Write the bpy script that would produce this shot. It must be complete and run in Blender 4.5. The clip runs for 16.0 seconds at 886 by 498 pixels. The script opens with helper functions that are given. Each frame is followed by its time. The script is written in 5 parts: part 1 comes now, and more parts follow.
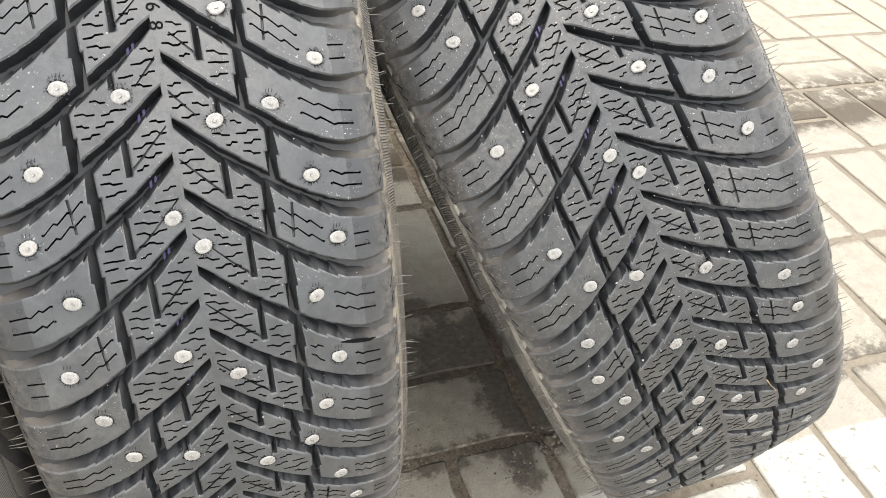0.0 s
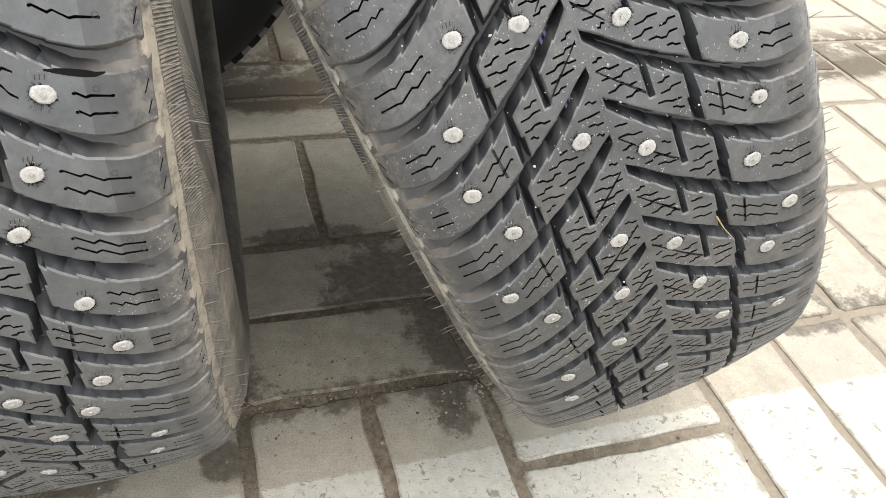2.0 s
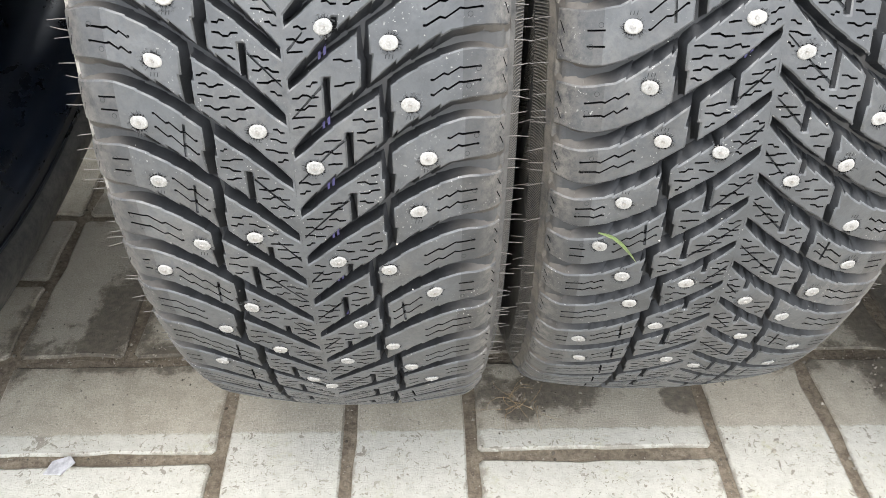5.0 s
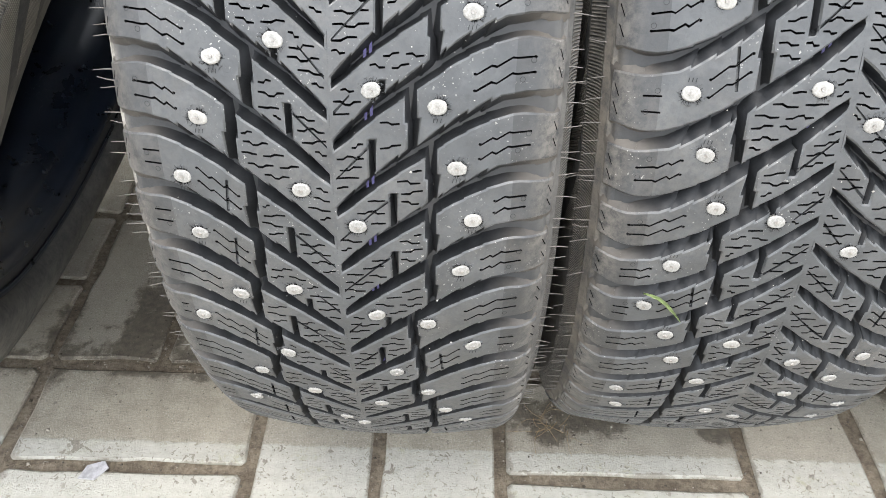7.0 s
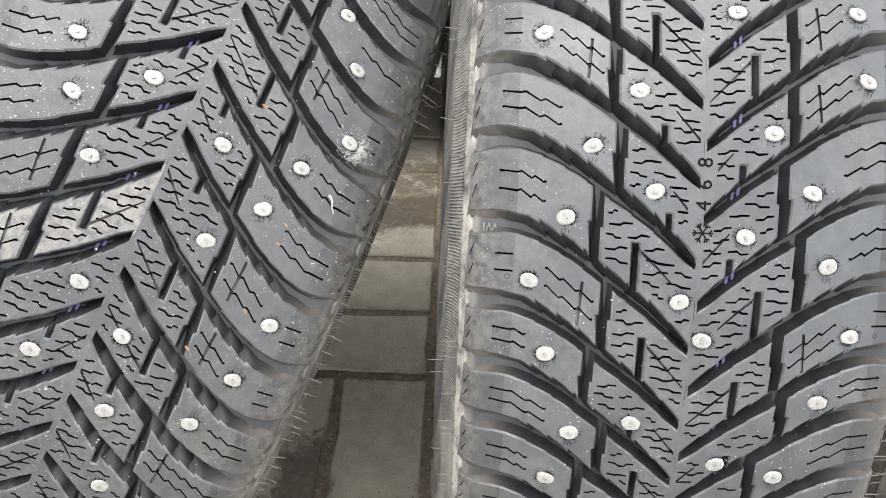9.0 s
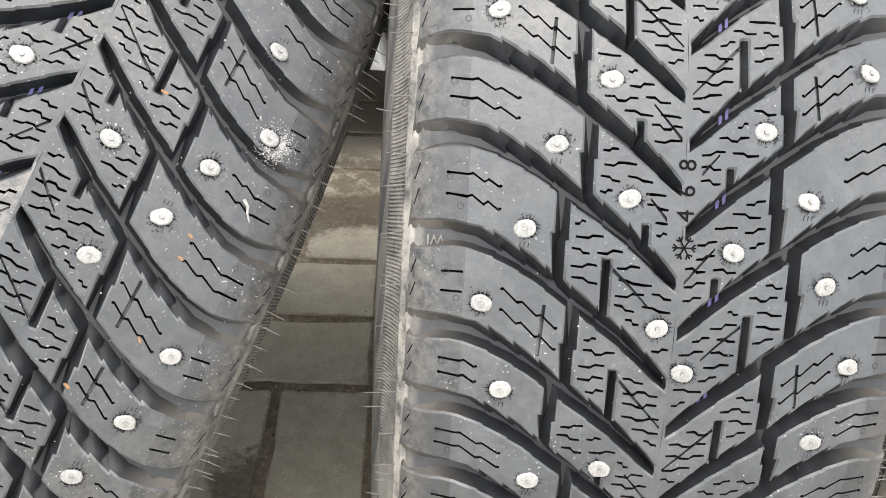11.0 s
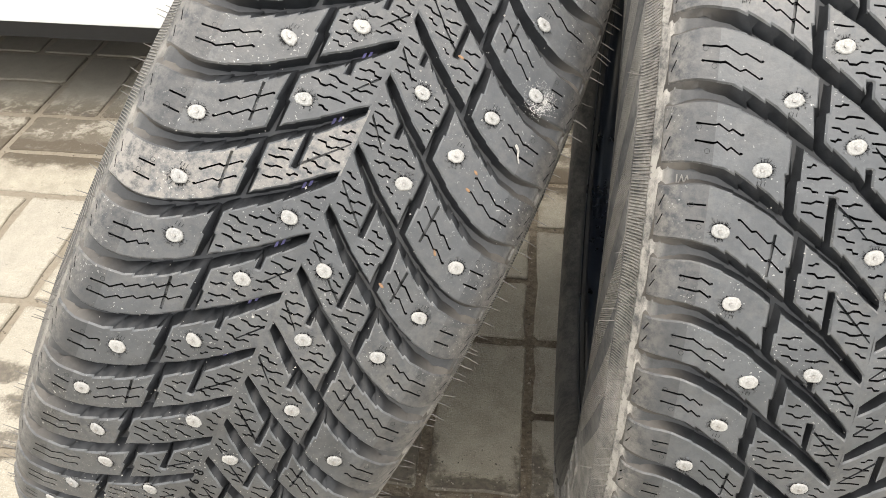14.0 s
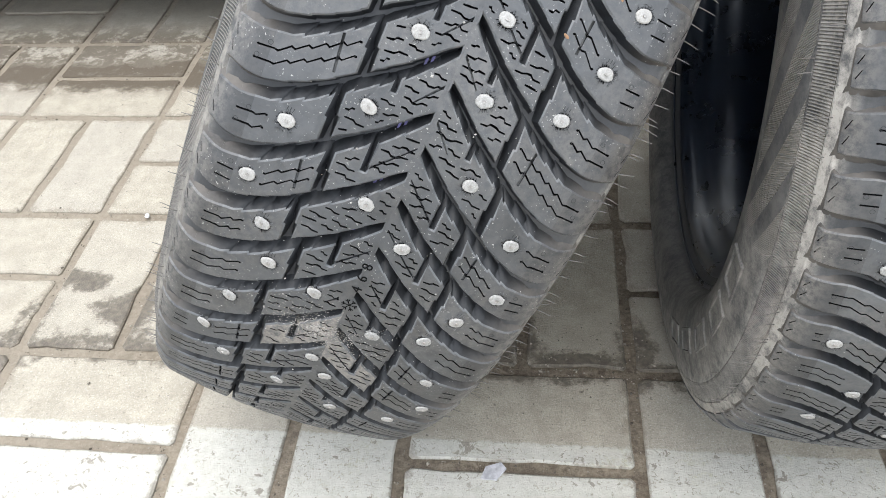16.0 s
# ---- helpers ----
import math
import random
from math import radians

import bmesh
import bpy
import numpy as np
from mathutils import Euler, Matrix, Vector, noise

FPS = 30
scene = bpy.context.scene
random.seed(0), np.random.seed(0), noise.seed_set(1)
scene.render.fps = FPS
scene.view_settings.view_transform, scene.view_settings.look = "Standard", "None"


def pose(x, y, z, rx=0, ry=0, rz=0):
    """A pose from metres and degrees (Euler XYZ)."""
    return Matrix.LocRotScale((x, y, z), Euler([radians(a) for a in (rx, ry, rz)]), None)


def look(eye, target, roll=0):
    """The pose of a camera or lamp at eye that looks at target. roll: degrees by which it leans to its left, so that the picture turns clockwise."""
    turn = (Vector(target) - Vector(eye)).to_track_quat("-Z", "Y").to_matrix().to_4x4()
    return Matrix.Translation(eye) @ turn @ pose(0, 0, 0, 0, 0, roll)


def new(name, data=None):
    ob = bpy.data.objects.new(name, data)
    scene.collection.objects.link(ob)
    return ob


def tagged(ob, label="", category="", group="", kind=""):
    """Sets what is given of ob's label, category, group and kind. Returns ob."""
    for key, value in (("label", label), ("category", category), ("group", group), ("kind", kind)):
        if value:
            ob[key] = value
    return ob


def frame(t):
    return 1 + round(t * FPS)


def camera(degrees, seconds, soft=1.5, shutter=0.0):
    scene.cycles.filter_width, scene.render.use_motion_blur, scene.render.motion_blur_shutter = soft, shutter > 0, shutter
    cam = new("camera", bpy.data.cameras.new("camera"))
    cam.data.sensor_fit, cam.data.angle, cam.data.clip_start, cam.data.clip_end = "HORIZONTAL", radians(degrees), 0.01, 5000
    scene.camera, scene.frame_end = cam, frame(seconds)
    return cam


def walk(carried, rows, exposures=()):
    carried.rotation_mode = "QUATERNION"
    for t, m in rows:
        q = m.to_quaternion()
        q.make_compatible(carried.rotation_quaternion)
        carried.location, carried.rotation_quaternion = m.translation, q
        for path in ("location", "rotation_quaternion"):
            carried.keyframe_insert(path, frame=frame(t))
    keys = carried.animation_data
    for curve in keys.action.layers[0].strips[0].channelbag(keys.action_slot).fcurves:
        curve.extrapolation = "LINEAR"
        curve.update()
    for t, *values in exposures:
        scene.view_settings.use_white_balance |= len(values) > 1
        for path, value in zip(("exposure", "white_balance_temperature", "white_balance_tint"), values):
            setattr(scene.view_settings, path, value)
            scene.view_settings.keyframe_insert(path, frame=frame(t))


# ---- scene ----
cam = camera(60.29, 16.0, soft=0.9)
PATH = [
    (0, -0.1029, -0.4286, 0.6901, 49.33, -4.95, -17.99),
    (0.5, -0.0640, -0.4500, 0.6480, 50.26, -4.87, -17.49),
    (1, -0.0320, -0.4409, 0.5927, 50.44, -4.99, -17.10),
    (1.5, -0.0085, -0.4249, 0.5429, 50.36, -5.33, -16.85),
    (2, -0.0033, -0.4268, 0.5385, 49.96, -5.85, -16.29),
    (2.5, -0.0236, -0.4329, 0.5414, 49.50, -5.74, -14.36),
    (3, -0.0615, -0.4411, 0.5478, 49.09, -4.97, -11.44),
    (3.5, -0.1047, -0.4612, 0.5616, 48.69, -3.84, -8.12),
    (4, -0.1848, -0.4671, 0.5549, 48.57, -2.50, -5.32),
    (4.5, -0.2437, -0.4778, 0.5547, 48.66, -1.58, -3.43),
    (4.7, -0.2576, -0.4744, 0.5546, 48.56, -1.27, -2.60),
    (6.8, -0.2456, -0.4458, 0.5615, 46.68, -1.06, 0.86),
    (7, -0.2625, -0.4405, 0.5759, 46.68, -1.07, 1.33),
    (7.5, -0.3428, -0.4302, 0.6099, 47.12, -1.15, 2.16),
    (8, -0.3881, -0.4124, 0.6467, 48.10, -1.13, 2.55),
    (8.5, -0.4067, -0.4191, 0.6909, 49.17, -0.81, 2.63),
    (9, -0.4028, -0.3798, 0.6890, 50.09, -1.05, 1.68),
    (9.5, -0.3890, -0.3452, 0.6777, 50.48, -2.03, 0.19),
    (10, -0.3955, -0.3398, 0.6692, 50.41, -2.79, -0.67),
    (10.2, -0.3999, -0.3403, 0.6646, 50.40, -3.37, -1.23),
    (12.3, -0.3968, -0.3327, 0.6607, 49.30, -3.93, -0.81),
    (12.5, -0.3938, -0.3355, 0.6586, 49.66, -3.50, -0.31),
    (13, -0.3902, -0.3346, 0.6643, 49.19, -3.40, 0.40),
    (13.5, -0.4240, -0.3752, 0.6859, 48.70, -1.60, 3.58),
    (14, -0.4572, -0.4018, 0.6874, 48.30, 0.13, 6.28),
    (14.5, -0.4773, -0.4246, 0.6651, 47.74, 1.33, 6.90),
    (15, -0.4969, -0.4473, 0.6324, 47.10, 2.43, 6.70),
    (15.5, -0.5162, -0.4480, 0.6067, 46.47, 3.20, 6.12),
    (16, -0.5256, -0.4508, 0.6108, 45.45, 3.48, 5.31),
]

# the phone camera, hand-held over the row of wheels
EXPOSURE = 1.04
GAIN = [(0, -0.06, 6760), (1, -0.04, 6860), (2.5, 0.06, 6710), (4.5, 0.34, 6460), (7, 0.27, 6460), (9, 0.09, 6610), (10, 0.08, 6660), (12.5, 0.16, 6710), (14, -0.03, 6910), (15, -0.15, 6710), (15.5, -0.1, 6510), (16, -0.08, 6220)]
walk(cam, [(t, pose(x, y, z, rx, ry, rz)) for t, x, y, z, rx, ry, rz in PATH], [(t, EXPOSURE + g, k, 10) for t, g, k in GAIN])

# ---- light: overcast daylight ----
world = bpy.data.worlds.new("overcast_sky")
scene.world = world
world.use_nodes = True
wn, wl = world.node_tree.nodes, world.node_tree.links
wn.clear()
sky = wn.new("ShaderNodeTexSky")
sky.sky_type = "NISHITA"
sky.sun_disc = False
sky.sun_elevation = radians(77)
sky.sun_rotation = radians(180)
sky.air_density, sky.dust_density, sky.ozone_density = 1.6, 5.0, 1.0
veil = wn.new("ShaderNodeMixRGB")          # cloud cover evens the sky out to a pale grey
veil.inputs[0].default_value = 0.75
veil.inputs[2].default_value = (9.2, 9.5, 9.9, 1)
bg = wn.new("ShaderNodeBackground")
bg.inputs[1].default_value = 0.15
wout = wn.new("ShaderNodeOutputWorld")
wl.new(sky.outputs[0], veil.inputs[1])
wl.new(veil.outputs[0], bg.inputs[0])
wl.new(bg.outputs[0], wout.inputs[0])

sun_data = bpy.data.lights.new("sun", "SUN")
sun_data.energy = 1.15
sun_data.angle = radians(38)
sun_data.color = (1.0, 0.97, 0.92)
sun = new("sun", sun_data)
sun.matrix_world = look((0.0, -0.55, 2.5), (0, 0, 0))


# ---- material helpers ----
class Mat:
    """A node material: nodes are added by short calls, and sockets are joined as they are made."""

    def __init__(self, name):
        self.m = bpy.data.materials.new(name)
        self.m.use_nodes = True
        self.n, self.l = self.m.node_tree.nodes, self.m.node_tree.links
        self.n.clear()
        self.out = self.n.new("ShaderNodeOutputMaterial")
        self.b = self.n.new("ShaderNodeBsdfPrincipled")
        self.l.new(self.b.outputs[0], self.out.inputs[0])

    def put(self, socket, value):
        if hasattr(value, "is_output"):
            self.l.new(value, socket)
        elif isinstance(value, (tuple, list)) and len(value) == 3 and socket.type == "RGBA":
            socket.default_value = (*value, 1)
        else:
            socket.default_value = value

    def coord(self, kind="Object"):
        return self.n.new("ShaderNodeTexCoord").outputs[kind]

    def world(self):
        return self.n.new("ShaderNodeNewGeometry").outputs["Position"]

    def rand(self):
        return self.n.new("ShaderNodeObjectInfo").outputs["Random"]

    def xyz(self, vec):
        x = self.n.new("ShaderNodeSeparateXYZ")
        self.l.new(vec, x.inputs[0])
        return x.outputs[0], x.outputs[1], x.outputs[2]

    def noise(self, vec, scale, detail=4, rough=0.55, distort=0.0):
        x = self.n.new("ShaderNodeTexNoise")
        self.l.new(vec, x.inputs["Vector"])
        x.inputs["Scale"].default_value = scale
        x.inputs["Detail"].default_value = detail
        x.inputs["Roughness"].default_value = rough
        x.inputs["Distortion"].default_value = distort
        return x.outputs["Fac"]

    def voronoi(self, vec, scale, out="Distance"):
        x = self.n.new("ShaderNodeTexVoronoi")
        self.l.new(vec, x.inputs["Vector"])
        x.inputs["Scale"].default_value = scale
        return x.outputs[out]

    def math(self, op, a, b=0.0, c=0.0, clamp=False):
        x = self.n.new("ShaderNodeMath")
        x.operation = op
        x.use_clamp = clamp
        for s, v in zip(x.inputs, (a, b, c)):
            self.put(s, v)
        return x.outputs[0]

    def ramp(self, fac, lo, hi, a=0.0, b=1.0):
        x = self.n.new("ShaderNodeMapRange")
        x.clamp = True
        x.interpolation_type = "SMOOTHSTEP"
        self.put(x.inputs["Value"], fac)
        for k, v in zip(("From Min", "From Max", "To Min", "To Max"), (lo, hi, a, b)):
            self.put(x.inputs[k], v)
        return x.outputs[0]

    def mix(self, fac, a, b):
        x = self.n.new("ShaderNodeMixRGB")
        self.put(x.inputs[0], fac)
        self.put(x.inputs[1], a)
        self.put(x.inputs[2], b)
        return x.outputs[0]

    def bump(self, height, strength=0.3, distance=0.001, normal=None):
        x = self.n.new("ShaderNodeBump")
        x.inputs["Strength"].default_value = strength
        x.inputs["Distance"].default_value = distance
        self.l.new(height, x.inputs["Height"])
        if normal is not None:
            self.l.new(normal, x.inputs["Normal"])
        return x.outputs[0]

    def done(self, color, rough=0.5, metal=0.0, normal=None, spec=0.5):
        self.put(self.b.inputs["Base Color"], color)
        self.put(self.b.inputs["Roughness"], rough)
        self.put(self.b.inputs["Metallic"], metal)
        self.put(self.b.inputs["Specular IOR Level"], spec)
        if normal is not None:
            self.l.new(normal, self.b.inputs["Normal"])
        return self.m


TYRE_R = 0.3235          # tread radius at the crown
CROWN = 1.2              # fall of the tread towards its shoulders, per metre


def tread_rubber(name, dirt=0.0, sand=0.5, tone=0.80):
    m = Mat(name)
    x, y, z = m.xyz(m.coord("Object"))
    side = m.math("ABSOLUTE", x)
    c = m.world()
    mid = m.noise(c, 60, 5, 0.6)
    big = m.noise(c, 14, 4)
    base = m.mix(m.ramp(mid, 0.3, 0.75), tuple(v * tone for v in (0.0462, 0.0505, 0.0555)), tuple(v * tone for v in (0.084, 0.0905, 0.0970)))
    scuff = m.ramp(m.noise(c, 420, 3, 0.7), 0.50, 0.66)
    base = m.mix(m.math("MULTIPLY", scuff, 0.28), base, (0.024, 0.026, 0.029))
    smear = m.ramp(m.noise(c, 70, 6, 0.6, 1.2), 0.52, 0.70)
    base = m.mix(m.math("MULTIPLY", smear, 0.16), base, (0.150, 0.155, 0.162))
    base = m.mix(m.math("MULTIPLY", m.rand(), 0.12), base, (0.120, 0.124, 0.130))
    # the shoulder beyond the worn face keeps its darker skin
    rim = m.math("ADD", 0.0692, m.math("MULTIPLY", m.rand(), 0.003))
    skin = m.math("MULTIPLY", m.math("GREATER_THAN", side, rim), 0.55)
    base = m.mix(skin, base, (0.008, 0.009, 0.011))
    # road dust: a film in patches, and along the outer ends of the blocks
    film = m.math("MULTIPLY", m.ramp(big, 0.35, 0.75), 0.26)
    shoulder = m.math("MULTIPLY", m.ramp(side, 0.077, 0.087), 0.40)
    dust = m.math("ADD", m.math("ADD", film, shoulder), dirt)
    dust = m.math("MULTIPLY", dust, m.ramp(m.noise(c, 260, 5, 0.75), 0.30, 0.66))
    base = m.mix(m.math("MINIMUM", dust, 0.9), base, (0.235, 0.215, 0.190))
    grain = m.ramp(m.noise(c, 850, 2, 0.5), 0.66, 0.70)          # specks of sand
    patch = m.ramp(m.noise(c, 45, 3), 0.62 - 0.25 * sand, 0.72)
    base = m.mix(m.math("MULTIPLY", m.math("MULTIPLY", grain, patch), 0.85), base, (0.45, 0.44, 0.41))
    rough = m.ramp(mid, 0.25, 0.8, 0.42, 0.60)
    n = m.bump(m.noise(c, 900, 3), 0.22, 0.0004)
    n = m.bump(m.noise(c, 120, 4, 0.55), 0.46, 0.0012, n)
    n = m.bump(m.noise(c, 38, 3, 0.5), 0.42, 0.0022, n)
    return m.done(base, rough, 0.0, n, 0.75)


def casing_rubber(name, left, right, tone):
    m = Mat(name)
    c = m.coord("Object")
    x, y, z = m.xyz(c)
    side = m.math("ABSOLUTE", x)
    rad = m.math("SQRT", m.math("ADD", m.math("MULTIPLY", y, y), m.math("MULTIPLY", z, z)))
    ang = m.math("ARCTAN2", z, y)
    dirt = m.math("ADD", left, m.math("MULTIPLY", m.math("GREATER_THAN", x, 0.0), right - left))
    big = m.noise(c, 9, 5, 0.6)
    mid = m.noise(c, 70, 5, 0.65)
    base = m.mix(m.ramp(mid, 0.3, 0.75), (0.027, 0.029, 0.032), (0.047, 0.050, 0.054))
    wall = m.ramp(side, 0.066, 0.088)
    patchy = m.ramp(m.noise(c, 46, 8, 0.82), 0.34, 0.66, 0.05, 1.45)
    # dust: in the outer ends of the grooves, on the shoulder's edge and as a thin film down the sidewall
    floor = m.math("MULTIPLY", m.math("MULTIPLY", m.ramp(side, 0.044, 0.082), m.ramp(rad, 0.298, 0.304)), m.math("MULTIPLY", dirt, 0.11))
    rub = m.math("MULTIPLY", m.math("MULTIPLY", m.ramp(side, 0.0825, 0.0875), m.math("MULTIPLY", m.ramp(rad, 0.286, 0.298), m.ramp(rad, 0.3085, 0.3050, 0.45, 1.0))), m.math("MULTIPLY", dirt, 0.78))
    low = m.math("MULTIPLY", m.math("MULTIPLY", m.ramp(side, 0.083, 0.088), m.ramp(rad, 0.215, 0.290, 0.42, 1.0)), m.math("MULTIPLY", dirt, 0.42))
    dust = m.math("MAXIMUM", rub, low)
    dust = m.math("ADD", m.math("MULTIPLY", dust, patchy), m.math("MULTIPLY", m.ramp(big, 0.45, 0.8), 0.08))
    # tread groove floors toned down, shade between the blocks painted into the base
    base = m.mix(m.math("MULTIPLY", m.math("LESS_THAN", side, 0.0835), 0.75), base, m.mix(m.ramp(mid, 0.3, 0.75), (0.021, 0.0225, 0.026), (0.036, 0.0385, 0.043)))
    base = m.mix(m.math("MINIMUM", dust, 0.9), base, tone)
    base = m.mix(m.math("MULTIPLY", floor, patchy), base, (0.24, 0.232, 0.215))
    streak = m.ramp(m.noise(c, 55, 6, 0.8, 1.5), 0.52, 0.70)
    base = m.mix(m.math("MULTIPLY", m.math("MULTIPLY", streak, wall), 0.6), base, (0.030, 0.031, 0.033))
    # ribbed strip round the shoulder, and hatched panels inside it on the upper half
    strip = m.math("MULTIPLY", m.ramp(rad, 0.2872, 0.2876), m.ramp(rad, 0.2994, 0.2990))
    rib = m.math("SINE", m.math("MULTIPLY", ang, 1250))
    fine = m.math("SINE", m.math("ADD", m.math("MULTIPLY", ang, 1500), m.math("MULTIPLY", rad, 2600)))
    panel = m.ramp(m.math("SINE", m.math("ADD", m.math("MULTIPLY", ang, 34), m.math("MULTIPLY", rad, 260))), -0.32, -0.22)
    inner = m.math("MULTIPLY", m.math("MULTIPLY", m.ramp(rad, 0.2480, 0.2490), m.ramp(rad, 0.2860, 0.2855)), m.ramp(z, 0.0, 0.02))
    hatch = m.math("MULTIPLY", inner, panel)
    rib = m.math("MULTIPLY", m.math("ADD", m.math("MULTIPLY", rib, strip), m.math("MULTIPLY", fine, hatch)), wall)
    base = m.mix(m.math("MULTIPLY", m.ramp(rib, -0.1, 0.6), 0.60), base, (0.30, 0.28, 0.25))
    base = m.mix(m.math("MULTIPLY", m.math("MULTIPLY", hatch, wall), 0.35), base, (0.33, 0.31, 0.275))
    flat = m.math("MULTIPLY", m.math("MULTIPLY", inner, m.math("SUBTRACT", 1.0, panel)), wall)
    base = m.mix(m.math("MULTIPLY", flat, 0.6), base, (0.032, 0.033, 0.035))
    line = m.math("ADD", m.ramp(m.math("ABSOLUTE", m.math("SUBTRACT", rad, 0.2866)), 0.0006, 0.0002), m.ramp(m.math("ABSOLUTE", m.math("SUBTRACT", rad, 0.2999)), 0.0007, 0.0002))
    h = m.math("ADD", m.math("MULTIPLY", rib, 0.6), m.math("MULTIPLY", line, 2.0))
    n = m.bump(h, 1.0, 0.0009)
    n = m.bump(m.noise(c, 400, 4), 0.3, 0.0006, n)
    n = m.bump(m.noise(c, 30, 5, 0.7), 0.35, 0.002, n)
    return m.done(base, m.ramp(mid, 0.2, 0.8, 0.48, 0.72), 0.0, n, 0.4)


def stud_metal():
    m = Mat("stud_metal")
    c = m.coord("Object")
    k = m.noise(c, 700, 4, 0.7)
    col = m.mix(m.ramp(k, 0.3, 0.75), (0.21, 0.208, 0.198), (0.42, 0.417, 0.40))
    col = m.mix(m.math("MULTIPLY", m.rand(), 0.4), col, (0.42, 0.40, 0.37))
    col = m.mix(m.math("MULTIPLY", m.ramp(m.noise(c, 450, 4, 0.7), 0.52, 0.68), 0.5), col, (0.20, 0.19, 0.175))
    return m.done(col, 0.55, 0.15, m.bump(k, 0.4, 0.0004), 0.5)


def wheel_paint():
    """Blue-black wheel paint with dusty scuffs."""
    m = Mat("black_wheel_paint")
    c = m.coord("Object")
    k = m.noise(c, 40, 5, 0.6)
    col = m.mix(m.ramp(k, 0.3, 0.7), (0.006, 0.011, 0.021), (0.010, 0.017, 0.031))
    scuff = m.math("MULTIPLY", m.ramp(m.noise(c, 230, 6, 0.8, 1.0), 0.56, 0.66), m.ramp(m.noise(c, 16, 3), 0.60, 0.68))
    col = m.mix(m.math("MULTIPLY", scuff, 0.5), col, (0.36, 0.36, 0.36))
    col = m.mix(m.math("MULTIPLY", m.ramp(m.noise(c, 60, 6, 0.75), 0.5, 0.8), 0.02), col, (0.25, 0.23, 0.20))
    return m.done(col, m.math("ADD", m.ramp(k, 0.2, 0.8, 0.24, 0.36), m.math("MULTIPLY", scuff, 0.4)), 0.0, m.bump(k, 0.1, 0.001), 0.7)


def plain(name, color, rough=0.5, metal=0.0, scale=60, spread=0.25, spec=0.5):
    m = Mat(name)
    c = m.coord("Object")
    k = m.noise(c, scale, 5, 0.6)
    lo = tuple(v * (1 - spread) for v in color)
    hi = tuple(min(1.0, v * (1 + spread)) for v in color)
    col = m.mix(m.ramp(k, 0.3, 0.7), lo, hi)
    return m.done(col, m.ramp(k, 0.2, 0.8, max(0.02, rough - 0.07), min(1, rough + 0.07)), metal, m.bump(k, 0.15, 0.001), spec)


